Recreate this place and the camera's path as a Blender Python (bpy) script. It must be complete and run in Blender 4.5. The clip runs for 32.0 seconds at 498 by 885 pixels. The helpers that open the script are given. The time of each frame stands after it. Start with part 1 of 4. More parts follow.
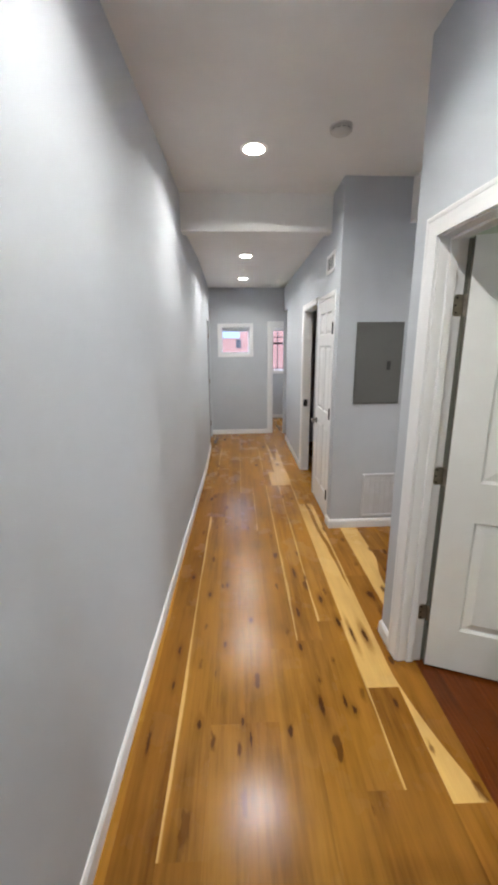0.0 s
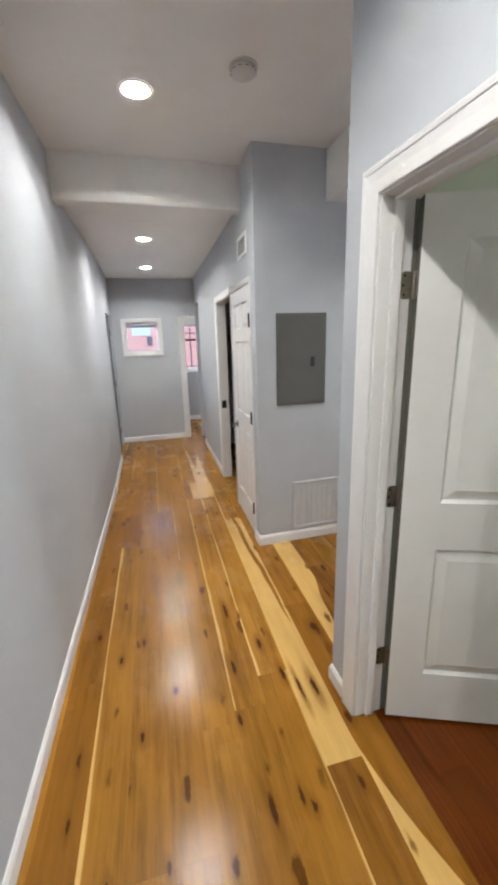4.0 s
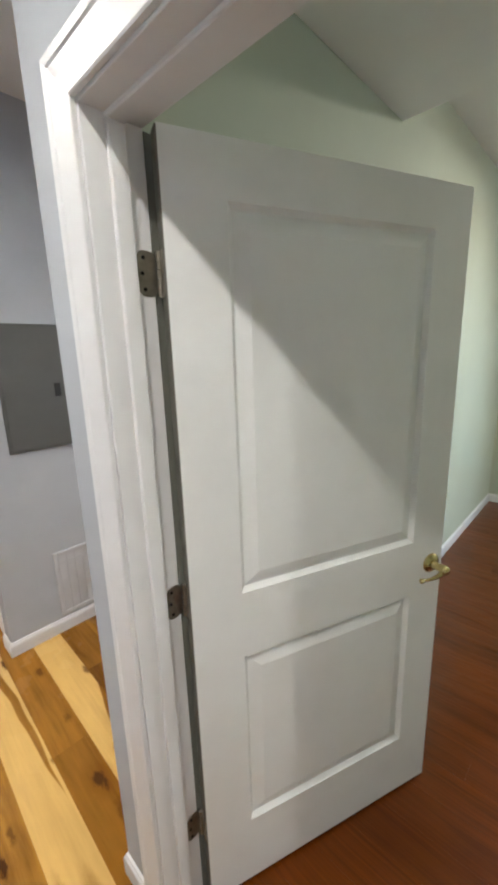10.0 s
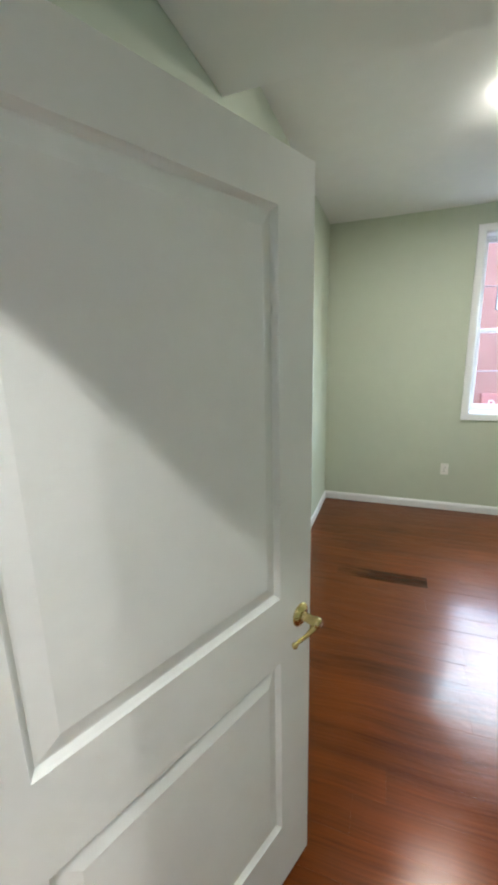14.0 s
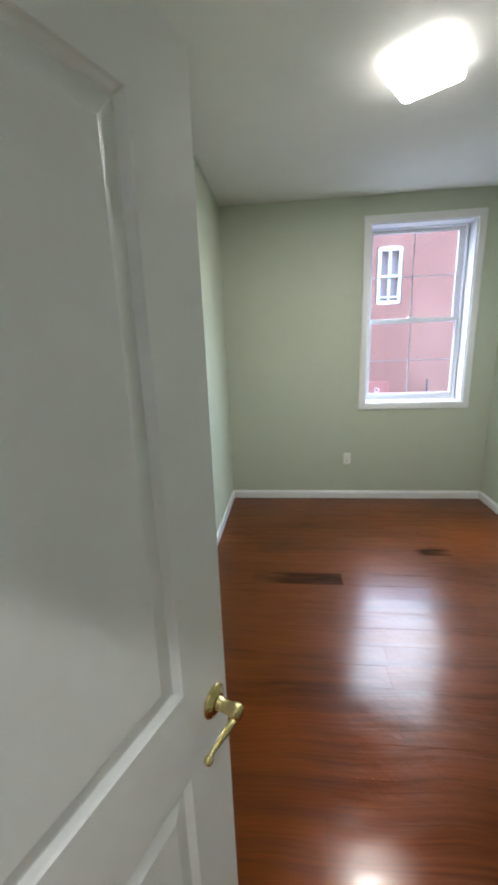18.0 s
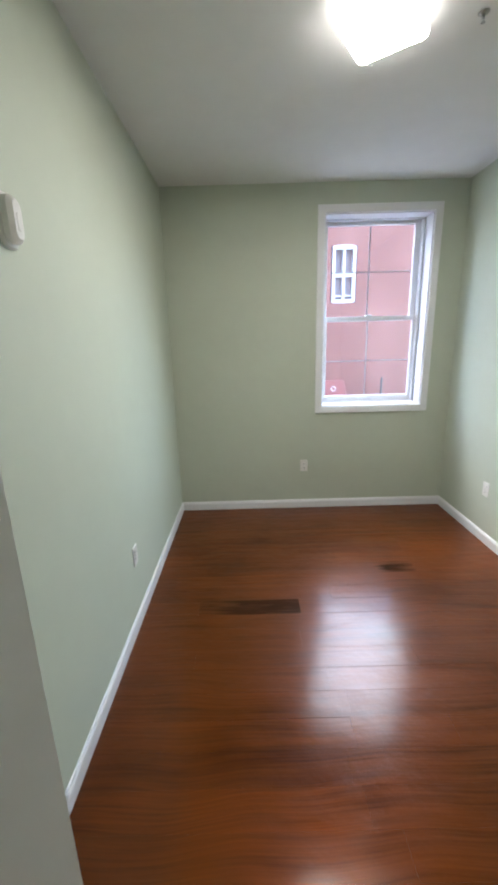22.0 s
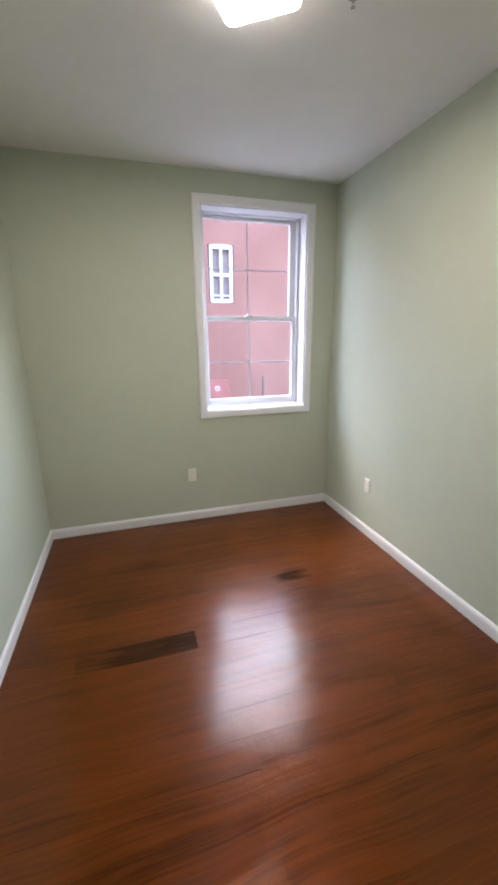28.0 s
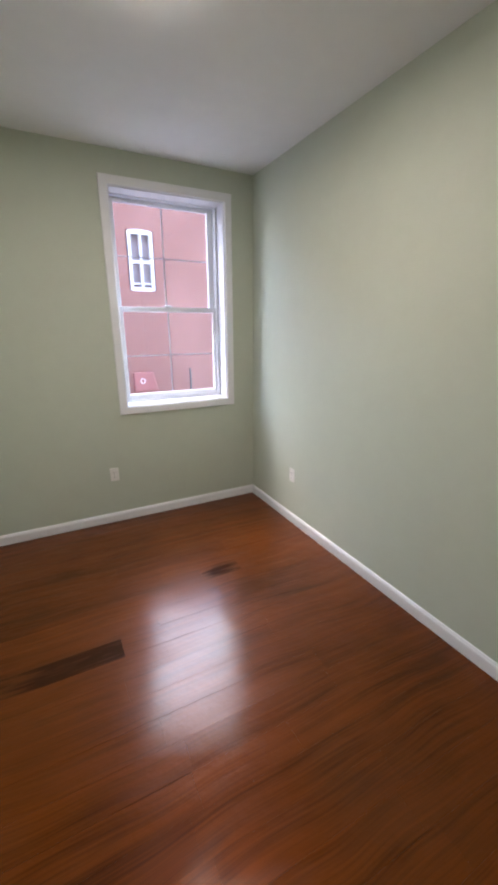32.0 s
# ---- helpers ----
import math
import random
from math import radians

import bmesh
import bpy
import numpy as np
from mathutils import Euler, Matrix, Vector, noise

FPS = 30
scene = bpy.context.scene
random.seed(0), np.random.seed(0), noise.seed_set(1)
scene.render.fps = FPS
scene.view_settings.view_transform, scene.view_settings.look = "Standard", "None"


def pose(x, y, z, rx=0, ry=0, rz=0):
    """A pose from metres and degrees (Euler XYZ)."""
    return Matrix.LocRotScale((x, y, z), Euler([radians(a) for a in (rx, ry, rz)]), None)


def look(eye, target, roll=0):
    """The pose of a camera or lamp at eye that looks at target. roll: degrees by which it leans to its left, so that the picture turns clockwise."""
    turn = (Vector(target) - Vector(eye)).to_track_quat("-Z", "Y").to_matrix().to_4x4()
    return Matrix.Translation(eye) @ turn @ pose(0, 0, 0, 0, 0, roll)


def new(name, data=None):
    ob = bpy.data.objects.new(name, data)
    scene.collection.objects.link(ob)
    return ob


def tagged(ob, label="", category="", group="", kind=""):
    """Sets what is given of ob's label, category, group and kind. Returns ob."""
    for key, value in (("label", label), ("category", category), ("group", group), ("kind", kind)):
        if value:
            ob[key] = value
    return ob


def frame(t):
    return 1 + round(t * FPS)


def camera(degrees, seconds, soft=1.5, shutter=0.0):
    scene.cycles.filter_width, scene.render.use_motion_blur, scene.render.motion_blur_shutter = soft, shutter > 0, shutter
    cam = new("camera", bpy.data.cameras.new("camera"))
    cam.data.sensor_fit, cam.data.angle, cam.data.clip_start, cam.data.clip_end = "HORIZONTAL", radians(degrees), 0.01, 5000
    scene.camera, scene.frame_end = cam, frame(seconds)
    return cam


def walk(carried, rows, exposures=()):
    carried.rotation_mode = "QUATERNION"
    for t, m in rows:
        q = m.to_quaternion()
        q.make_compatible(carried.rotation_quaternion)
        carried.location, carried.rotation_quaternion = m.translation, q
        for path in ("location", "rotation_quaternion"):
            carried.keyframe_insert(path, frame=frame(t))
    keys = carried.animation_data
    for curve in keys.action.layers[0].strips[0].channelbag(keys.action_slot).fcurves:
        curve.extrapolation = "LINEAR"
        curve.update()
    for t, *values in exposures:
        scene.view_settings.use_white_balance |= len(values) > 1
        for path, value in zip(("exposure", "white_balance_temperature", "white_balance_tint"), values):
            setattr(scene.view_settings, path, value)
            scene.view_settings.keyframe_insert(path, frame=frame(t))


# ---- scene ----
SKY, SUN, SKY_LAMP, ROOM_LAMP, HALL_LAMP, EXPOSE = 0.13, 0.14, 1.62, 7.6, 67.0, 4.05
cam = camera(65.6, 32.0, soft=3.6)
PATH = [
    (0, (0.076, 0.125, 1.619), (0.186, 2.062, 1.133), -0.5),
    (0.5, (0.085, 0.189, 1.61), (0.218, 2.125, 1.128), -0.5),
    (1, (0.094, 0.255, 1.602), (0.251, 2.19, 1.121), -0.8),
    (1.5, (0.101, 0.318, 1.602), (0.298, 2.249, 1.119), -0.8),
    (2, (0.112, 0.383, 1.602), (0.357, 2.306, 1.112), -0.8),
    (2.5, (0.125, 0.441, 1.605), (0.432, 2.354, 1.109), -1.0),
    (3, (0.142, 0.498, 1.611), (0.507, 2.398, 1.107), -1.4),
    (3.5, (0.158, 0.549, 1.614), (0.592, 2.433, 1.105), -1.6),
    (5.5, (0.258, 0.735, 1.61), (0.969, 2.537, 1.113), -1.9),
    (6, (0.289, 0.781, 1.602), (1.072, 2.555, 1.112), -1.9),
    (6.5, (0.325, 0.824, 1.602), (1.182, 2.566, 1.123), -2.0),
    (7, (0.36, 0.862, 1.601), (1.3, 2.566, 1.14), -1.8),
    (7.5, (0.399, 0.903, 1.604), (1.414, 2.568, 1.163), -1.9),
    (8, (0.433, 0.941, 1.603), (1.553, 2.541, 1.169), -1.8),
    (8.5, (0.469, 0.974, 1.606), (1.662, 2.519, 1.173), -2.1),
    (9, (0.504, 1.007, 1.613), (1.786, 2.475, 1.164), -2.0),
    (9.5, (0.54, 1.033, 1.617), (1.881, 2.447, 1.167), -1.9),
    (10, (0.576, 1.057, 1.614), (1.989, 2.399, 1.163), -1.8),
    (10.5, (0.617, 1.079, 1.618), (2.089, 2.353, 1.161), -1.8),
    (11, (0.653, 1.101, 1.615), (2.187, 2.301, 1.158), -1.7),
    (11.5, (0.69, 1.126, 1.613), (2.277, 2.255, 1.159), -1.4),
    (12, (0.73, 1.147, 1.607), (2.375, 2.194, 1.164), -1.1),
    (12.5, (0.77, 1.167, 1.61), (2.468, 2.126, 1.168), -0.9),
    (13, (0.814, 1.181, 1.611), (2.56, 2.055, 1.179), -1.0),
    (13.5, (0.858, 1.199, 1.618), (2.647, 1.976, 1.174), -1.2),
    (14, (0.894, 1.217, 1.622), (2.721, 1.9, 1.179), -1.4),
    (14.5, (0.941, 1.236, 1.615), (2.797, 1.836, 1.174), -1.6),
    (16.5, (1.079, 1.264, 1.629), (2.994, 1.605, 1.164), -2.0),
    (17, (1.115, 1.267, 1.622), (3.038, 1.556, 1.153), -2.0),
    (17.5, (1.156, 1.266, 1.616), (3.082, 1.507, 1.132), -2.1),
    (18, (1.198, 1.264, 1.611), (3.126, 1.475, 1.124), -2.1),
    (18.5, (1.237, 1.255, 1.617), (3.166, 1.445, 1.121), -2.2),
    (19, (1.285, 1.246, 1.609), (3.217, 1.413, 1.118), -2.3),
    (19.5, (1.334, 1.24, 1.607), (3.268, 1.393, 1.122), -2.4),
    (20, (1.383, 1.23, 1.613), (3.316, 1.361, 1.115), -2.3),
    (20.5, (1.427, 1.22, 1.612), (3.361, 1.315, 1.112), -2.3),
    (21, (1.472, 1.214, 1.616), (3.409, 1.281, 1.125), -2.2),
    (21.5, (1.507, 1.207, 1.615), (3.444, 1.242, 1.118), -1.9),
    (22, (1.546, 1.194, 1.616), (3.481, 1.2, 1.111), -1.6),
    (22.5, (1.578, 1.192, 1.615), (3.512, 1.156, 1.107), -1.4),
    (23, (1.608, 1.181, 1.609), (3.543, 1.113, 1.107), -1.3),
    (23.5, (1.64, 1.18, 1.604), (3.573, 1.071, 1.101), -1.1),
    (24, (1.668, 1.173, 1.607), (3.598, 1.024, 1.103), -1.1),
    (24.5, (1.696, 1.179, 1.602), (3.624, 0.979, 1.107), -0.9),
    (25, (1.72, 1.173, 1.605), (3.643, 0.924, 1.115), -0.7),
    (25.5, (1.743, 1.172, 1.599), (3.657, 0.856, 1.111), -0.6),
    (26, (1.766, 1.163, 1.608), (3.666, 0.787, 1.112), -0.4),
    (26.5, (1.78, 1.16, 1.615), (3.667, 0.726, 1.113), -0.3),
    (28.5, (1.83, 1.138, 1.623), (3.664, 0.541, 1.094), -0.7),
    (29, (1.83, 1.132, 1.617), (3.65, 0.499, 1.081), -0.8),
    (29.5, (1.829, 1.115, 1.614), (3.634, 0.443, 1.074), -0.9),
    (30, (1.831, 1.108, 1.619), (3.616, 0.391, 1.072), -0.8),
    (30.5, (1.831, 1.097, 1.625), (3.596, 0.336, 1.07), -0.7),
    (31, (1.832, 1.088, 1.627), (3.577, 0.287, 1.068), -0.5),
    (31.5, (1.847, 1.094, 1.628), (3.568, 0.243, 1.067), -0.4),
    (32, (1.839, 1.074, 1.64), (3.543, 0.195, 1.071), -0.2),
]
walk(cam, [(t, look(eye, target, roll)) for t, eye, target, roll in PATH], [
    (0.0, EXPOSE - 0.05, 6560, 10.5), (6.0, EXPOSE - 0.05, 6620, 11), (10.0, EXPOSE + 0.02, 6640, 11), (12.0, EXPOSE + 0.22, 6520, 8.5),
    (14.0, EXPOSE + 0.22, 6440, 7.8), (17.0, EXPOSE - 0.08, 6330, 9.5), (21.0, EXPOSE - 0.08, 6320, 11), (23.0, EXPOSE - 0.12, 6450, 15),
    (26.0, EXPOSE - 0.12, 6580, 17), (29.0, EXPOSE - 0.15, 6750, 20.5), (32.0, EXPOSE - 0.26, 6700, 21)])

# ---- world, sun and large lights ----
world = bpy.data.worlds.new("world")
scene.world = world
world.use_nodes = True
wn = world.node_tree
sky = wn.nodes.new("ShaderNodeTexSky")
sky.sky_type = "NISHITA"
sky.sun_disc = False
sky.sun_elevation = radians(58)
sky.sun_rotation = radians(60)
sky.dust_density = 1.2
bgnode = wn.nodes["Background"]
wn.links.new(sky.outputs[0], bgnode.inputs[0])
bgnode.inputs[1].default_value = SKY

sun_data = bpy.data.lights.new("sun", "SUN")
sun_data.energy, sun_data.angle, sun_data.color = SUN, radians(20), (1.0, 0.98, 0.95)
sun = new("sun", sun_data)
sun.matrix_world = look((13.8, 7.9, 25.4), (0, 0, 0))

# the sky's light in the bedroom window's opening
pane_data = bpy.data.lights.new("window_skylight", "AREA")
pane_data.shape, pane_data.size, pane_data.size_y = "RECTANGLE", 0.86, 1.14
pane_data.spread = radians(116)
pane_data.energy, pane_data.color = SKY_LAMP, (0.66, 0.86, 1.0)
pane_lamp = new("window_skylight", pane_data)
pane_lamp.matrix_world = look((5.124, 0.06, 1.92), (4.124, 0.56, 0.92))


# ---- materials ----
def mat_new(name, rough=0.5, metal=0.0, color=(0.8, 0.8, 0.8)):
    m = bpy.data.materials.new(name)
    m.use_nodes = True
    b = m.node_tree.nodes["Principled BSDF"]
    b.inputs["Base Color"].default_value = (*color, 1)
    b.inputs["Roughness"].default_value = rough
    b.inputs["Metallic"].default_value = metal
    return m, m.node_tree, b


def nd(nt, kind, **kw):
    n = nt.nodes.new(kind)
    for k, v in kw.items():
        n.inputs[k.replace("_", " ")].default_value = v
    return n


def ramp(nt, fac, stops):
    r = nt.nodes.new("ShaderNodeValToRGB")
    el = r.color_ramp.elements
    while len(el) < len(stops):
        el.new(0.5)
    for e, (p, c) in zip(el, stops):
        e.position, e.color = p, (*c, 1)
    nt.links.new(fac, r.inputs[0])
    return r.outputs[0]


def math_node(nt, op, a, b=None, c=None):
    n = nt.nodes.new("ShaderNodeMath")
    n.operation = op
    for i, v in enumerate((a, b, c)):
        if v is None:
            continue
        if isinstance(v, (int, float)):
            n.inputs[i].default_value = v
        else:
            nt.links.new(v, n.inputs[i])
    return n.outputs[0]


def mixc(nt, fac, a, b, kind="MIX"):
    n = nt.nodes.new("ShaderNodeMix")
    n.data_type, n.blend_type = "RGBA", kind
    for sock, v in ((n.inputs[0], fac), (n.inputs[6], a), (n.inputs[7], b)):
        if isinstance(v, (int, float)):
            sock.default_value = v
        elif isinstance(v, tuple):
            sock.default_value = (*v, 1)
        else:
            nt.links.new(v, sock)
    return n.outputs[2]


def tex_vec(nt, scale, coord="Object", jitter=True):
    tc = nt.nodes.new("ShaderNodeTexCoord")
    out = tc.outputs[coord]
    if jitter:
        oi = nt.nodes.new("ShaderNodeObjectInfo")
        add = nt.nodes.new("ShaderNodeVectorMath")
        add.operation = "ADD"
        comb = nt.nodes.new("ShaderNodeCombineXYZ")
        for i, k in enumerate((37.0, 91.0, 53.0)):
            nt.links.new(math_node(nt, "MULTIPLY", oi.outputs["Random"], k), comb.inputs[i])
        nt.links.new(out, add.inputs[0])
        nt.links.new(comb.outputs[0], add.inputs[1])
        out = add.outputs[0]
    mp = nt.nodes.new("ShaderNodeMapping")
    mp.inputs["Scale"].default_value = scale
    nt.links.new(out, mp.inputs[0])
    return mp.outputs[0]


def noise_tex(nt, vec, scale, detail=4.0, rough=0.55, dist=0.0):
    n = nd(nt, "ShaderNodeTexNoise", Scale=scale, Detail=detail, Roughness=rough, Distortion=dist)
    nt.links.new(vec, n.inputs["Vector"])
    return n.outputs["Fac"]


def bump(nt, b, height, strength, distance):
    n = nd(nt, "ShaderNodeBump", Strength=strength, Distance=distance)
    nt.links.new(height, n.inputs["Height"])
    nt.links.new(n.outputs[0], b.inputs["Normal"])


def paint(name, color, rough=0.6, vary=0.06, relief=0.25, spec=0.4):
    """Rolled wall paint: fine stipple, faint roller patches and scuffs."""
    m, nt, b = mat_new(name, rough, 0, color)
    v = tex_vec(nt, (1, 1, 1), jitter=False)
    big = noise_tex(nt, v, 1.3, 3)
    mid = noise_tex(nt, v, 9.0, 4)
    f = math_node(nt, "ADD", math_node(nt, "MULTIPLY", big, 0.65), math_node(nt, "MULTIPLY", mid, 0.35))
    lo = tuple(c * (1 - vary) for c in color)
    hi = tuple(min(1, c * (1 + vary)) for c in color)
    nt.links.new(ramp(nt, f, [(0.3, lo), (0.7, hi)]), b.inputs["Base Color"])
    nt.links.new(math_node(nt, "MULTIPLY_ADD", mid, 0.16, rough - 0.08), b.inputs["Roughness"])
    b.inputs["Specular IOR Level"].default_value = spec
    fine = noise_tex(nt, v, 380.0, 3)
    wav = noise_tex(nt, v, 22.0, 2)
    h = math_node(nt, "ADD", math_node(nt, "MULTIPLY", fine, 0.4), wav)
    bump(nt, b, h, relief, 0.0015)
    return m


def enamel(name, color, rough=0.35, vary=0.05):
    """Brushed trim enamel with faint brush marks and grubby spots."""
    m, nt, b = mat_new(name, rough, 0, color)
    v = tex_vec(nt, (1, 1, 1))
    dirt = noise_tex(nt, v, 5.0, 6, 0.65)
    lo = tuple(c * (1 - vary * 2) for c in color)
    nt.links.new(ramp(nt, dirt, [(0.3, lo), (0.55, color)]), b.inputs["Base Color"])
    vs = tex_vec(nt, (160, 160, 12))
    br = noise_tex(nt, vs, 1.0, 3)
    nt.links.new(math_node(nt, "MULTIPLY_ADD", dirt, 0.2, rough - 0.1), b.inputs["Roughness"])
    bump(nt, b, br, 0.02, 0.0006)
    return m


def position(nt, scale, shift=None):
    """Coordinates that run on from board to board, stretched by scale, with an optional sideways shift."""
    g = nt.nodes.new("ShaderNodeNewGeometry")
    out = g.outputs["Position"]
    if shift is not None:
        comb = nt.nodes.new("ShaderNodeCombineXYZ")
        nt.links.new(shift, comb.inputs[0])
        add = nt.nodes.new("ShaderNodeVectorMath")
        add.operation = "ADD"
        nt.links.new(out, add.inputs[0])
        nt.links.new(comb.outputs[0], add.inputs[1])
        out = add.outputs[0]
    mp = nt.nodes.new("ShaderNodeMapping")
    mp.inputs["Scale"].default_value = scale
    nt.links.new(out, mp.inputs[0])
    return mp.outputs[0]


def smooth(nt, v, lo, hi):
    r = nt.nodes.new("ShaderNodeMapRange")
    r.interpolation_type = "SMOOTHSTEP"
    r.inputs[1].default_value, r.inputs[2].default_value = lo, hi
    nt.links.new(v, r.inputs[0])
    return r.outputs[0]


# single knots and bark cracks of the hallway boards: x, y, half width, half length
KNOTS = [(-0.076, 1.489, 0.010, 0.024), (0.116, 1.491, 0.008, 0.018), (0.036, 1.951, 0.009, 0.026), (-0.212, 1.923, 0.009, 0.034),
         (-0.218, 1.698, 0.007, 0.026), (-0.287, 1.422, 0.007, 0.050), (-0.065, 2.407, 0.010, 0.024), (0.051, 2.501, 0.010, 0.030),
         (-0.192, 2.617, 0.013, 0.026), (0.540, 2.618, 0.011, 0.070), (0.490, 2.190, 0.010, 0.044), (0.453, 1.905, 0.009, 0.034),
         (0.662, 2.305, 0.012, 0.040), (0.716, 2.082, 0.011, 0.044), (0.483, 1.544, 0.012, 0.058), (0.598, 1.555, 0.009, 0.034),
         (0.629, 1.512, 0.010, 0.022), (0.768, 1.980, 0.007, 0.075), (0.837, 1.971, 0.012, 0.058), (0.193, 2.142, 0.010, 0.020),
         (0.830, 1.535, 0.009, 0.028), (0.913, 1.783, 0.013, 0.030), (1.002, 2.335, 0.022, 0.040), (0.147, 1.405, 0.005, 0.034)]


def knot_field():
    """Shared node group: the distance to the nearest single knot, 1 on its rim, with ragged outlines."""
    nt = bpy.data.node_groups.new("single_knots", "ShaderNodeTree")
    nt.interface.new_socket("Distance", in_out="OUTPUT", socket_type="NodeSocketFloat")
    end = nt.nodes.new("NodeGroupOutput")
    geo = nt.nodes.new("ShaderNodeNewGeometry")
    rag = nd(nt, "ShaderNodeTexNoise", Scale=1.0, Detail=4.0, Roughness=0.65)
    nt.links.new(position(nt, (95, 34, 1)), rag.inputs["Vector"])
    off = nt.nodes.new("ShaderNodeVectorMath")
    off.operation = "MULTIPLY_ADD"
    off.inputs[1].default_value, off.inputs[2].default_value = (0.020, 0.052, 0), (-0.010, -0.026, 0)
    nt.links.new(rag.outputs["Color"], off.inputs[0])
    at = nt.nodes.new("ShaderNodeVectorMath")
    nt.links.new(geo.outputs["Position"], at.inputs[0])
    nt.links.new(off.outputs[0], at.inputs[1])
    near = 9.0
    for x, y, w, l in KNOTS:
        to = nt.nodes.new("ShaderNodeVectorMath")
        to.operation = "MULTIPLY_ADD"
        to.inputs[1].default_value, to.inputs[2].default_value = (1 / w, 1 / l, 0), (-x / w, -y / l, 0)
        nt.links.new(at.outputs[0], to.inputs[0])
        far = nt.nodes.new("ShaderNodeVectorMath")
        far.operation = "LENGTH"
        nt.links.new(to.outputs[0], far.inputs[0])
        near = math_node(nt, "MINIMUM", far.outputs["Value"], near)
    nt.links.new(near, end.inputs[0])
    return nt


KNOT_FIELD = knot_field()


def hickory(name, heart, sap, sap_at, side, knots=0.55, gloss=0.26, islands=0.0, wedge=None, lens=None):
    """Knotty hickory board. The sapwood runs along one long edge (side +1 or -1); sap_at is where it begins.
    islands above 0 makes the board sapwood with lens-shaped islands of heartwood.
    wedge (start, length, power): sapwood that widens from one long edge towards the board's near end.
    lens (across, along, half width, half length, lean): one slim island of heartwood in a sapwood board."""
    m, nt, b = mat_new(name, gloss)
    tc = nt.nodes.new("ShaderNodeTexCoord")
    sep = nt.nodes.new("ShaderNodeSeparateXYZ")
    nt.links.new(tc.outputs["Object"], sep.inputs[0])
    slow = noise_tex(nt, tex_vec(nt, (3.0, 1.5, 1.0)), 1.0, 2)
    grain = noise_tex(nt, tex_vec(nt, (55, 2.0, 1)), 1.0, 4, 0.55, 0.25)
    broad = noise_tex(nt, tex_vec(nt, (13, 1.0, 1)), 1.0, 3, 0.55, 0.5)
    cloud = noise_tex(nt, position(nt, (5.0, 1.6, 1)), 1.0, 3, 0.6)
    tone = math_node(nt, "ADD", math_node(nt, "MULTIPLY", grain, 0.20), math_node(nt, "MULTIPLY", broad, 0.42))
    tone = math_node(nt, "ADD", tone, math_node(nt, "MULTIPLY", cloud, 0.38))
    fleck = noise_tex(nt, tex_vec(nt, (95, 9.0, 1)), 1.0, 3, 0.6, 0.3)
    tone = math_node(nt, "ADD", tone, math_node(nt, "MULTIPLY_ADD", fleck, 0.14, -0.07))
    dark = (heart[0] * 0.54, heart[1] * 0.46, heart[2] * 0.38)
    lite = tuple(min(1, c * 1.3) for c in heart)
    col = ramp(nt, tone, [(0.34, dark), (0.5, heart), (0.66, lite)])
    oi = nt.nodes.new("ShaderNodeObjectInfo")
    hue = ramp(nt, oi.outputs["Random"], [(0.0, (0.86, 0.83, 0.78)), (0.5, (1.0, 1.0, 1.0)), (1.0, (1.09, 1.09, 1.06))])
    col = mixc(nt, 1.0, col, hue, "MULTIPLY")
    streak = noise_tex(nt, tex_vec(nt, (40, 1.1, 1)), 1.0, 3, 0.6, 0.2)
    col = mixc(nt, math_node(nt, "MULTIPLY", smooth(nt, streak, 0.57, 0.76), 0.42), col, (heart[0] * 0.55, heart[1] * 0.45, heart[2] * 0.35))
    if islands:
        isl = noise_tex(nt, tex_vec(nt, (6.5, 0.75, 1)), 1.0, 1, 0.4, 0.2)
        mask = smooth(nt, isl, islands + 0.012, islands - 0.012)
    elif wedge:
        away = math_node(nt, "DIVIDE", math_node(nt, "SUBTRACT", wedge[0], sep.outputs[1]), wedge[1])
        reach = math_node(nt, "MULTIPLY_ADD", math_node(nt, "POWER", math_node(nt, "MAXIMUM", away, 0.0), wedge[2]), 0.15, -0.078)
        reach = math_node(nt, "ADD", reach, math_node(nt, "MULTIPLY_ADD", slow, 0.02, -0.01))
        mask = smooth(nt, math_node(nt, "SUBTRACT", reach, sep.outputs[0]), -0.002, 0.004)
    elif lens:
        cx, cy, hw, hl, lean = lens
        dv = math_node(nt, "SUBTRACT", sep.outputs[1], cy)
        du = math_node(nt, "SUBTRACT", math_node(nt, "SUBTRACT", sep.outputs[0], cx), math_node(nt, "MULTIPLY", dv, lean))
        du = math_node(nt, "ADD", du, math_node(nt, "MULTIPLY_ADD", slow, 0.09, -0.045))
        far = math_node(nt, "ABSOLUTE", math_node(nt, "DIVIDE", dv, hl))
        half = math_node(nt, "MULTIPLY", math_node(nt, "SUBTRACT", 1.0, math_node(nt, "POWER", far, 3.0)), hw)
        mask = smooth(nt, math_node(nt, "SUBTRACT", math_node(nt, "ABSOLUTE", du), half), -0.004, 0.004)
    else:
        u = math_node(nt, "MULTIPLY", sep.outputs[0], float(side))
        u = math_node(nt, "ADD", u, math_node(nt, "MULTIPLY_ADD", slow, 0.05, -0.025))
        mask = smooth(nt, u, sap_at, sap_at + 0.010)
    sapc = ramp(nt, tone, [(0.34, tuple(c * 0.74 for c in sap)), (0.58, sap)])
    col = mixc(nt, mask, col, sapc)
    vor = nd(nt, "ShaderNodeTexVoronoi", Scale=1.0, Randomness=1.0)
    vor.voronoi_dimensions = "2D"
    warp = nt.nodes.new("ShaderNodeVectorMath")
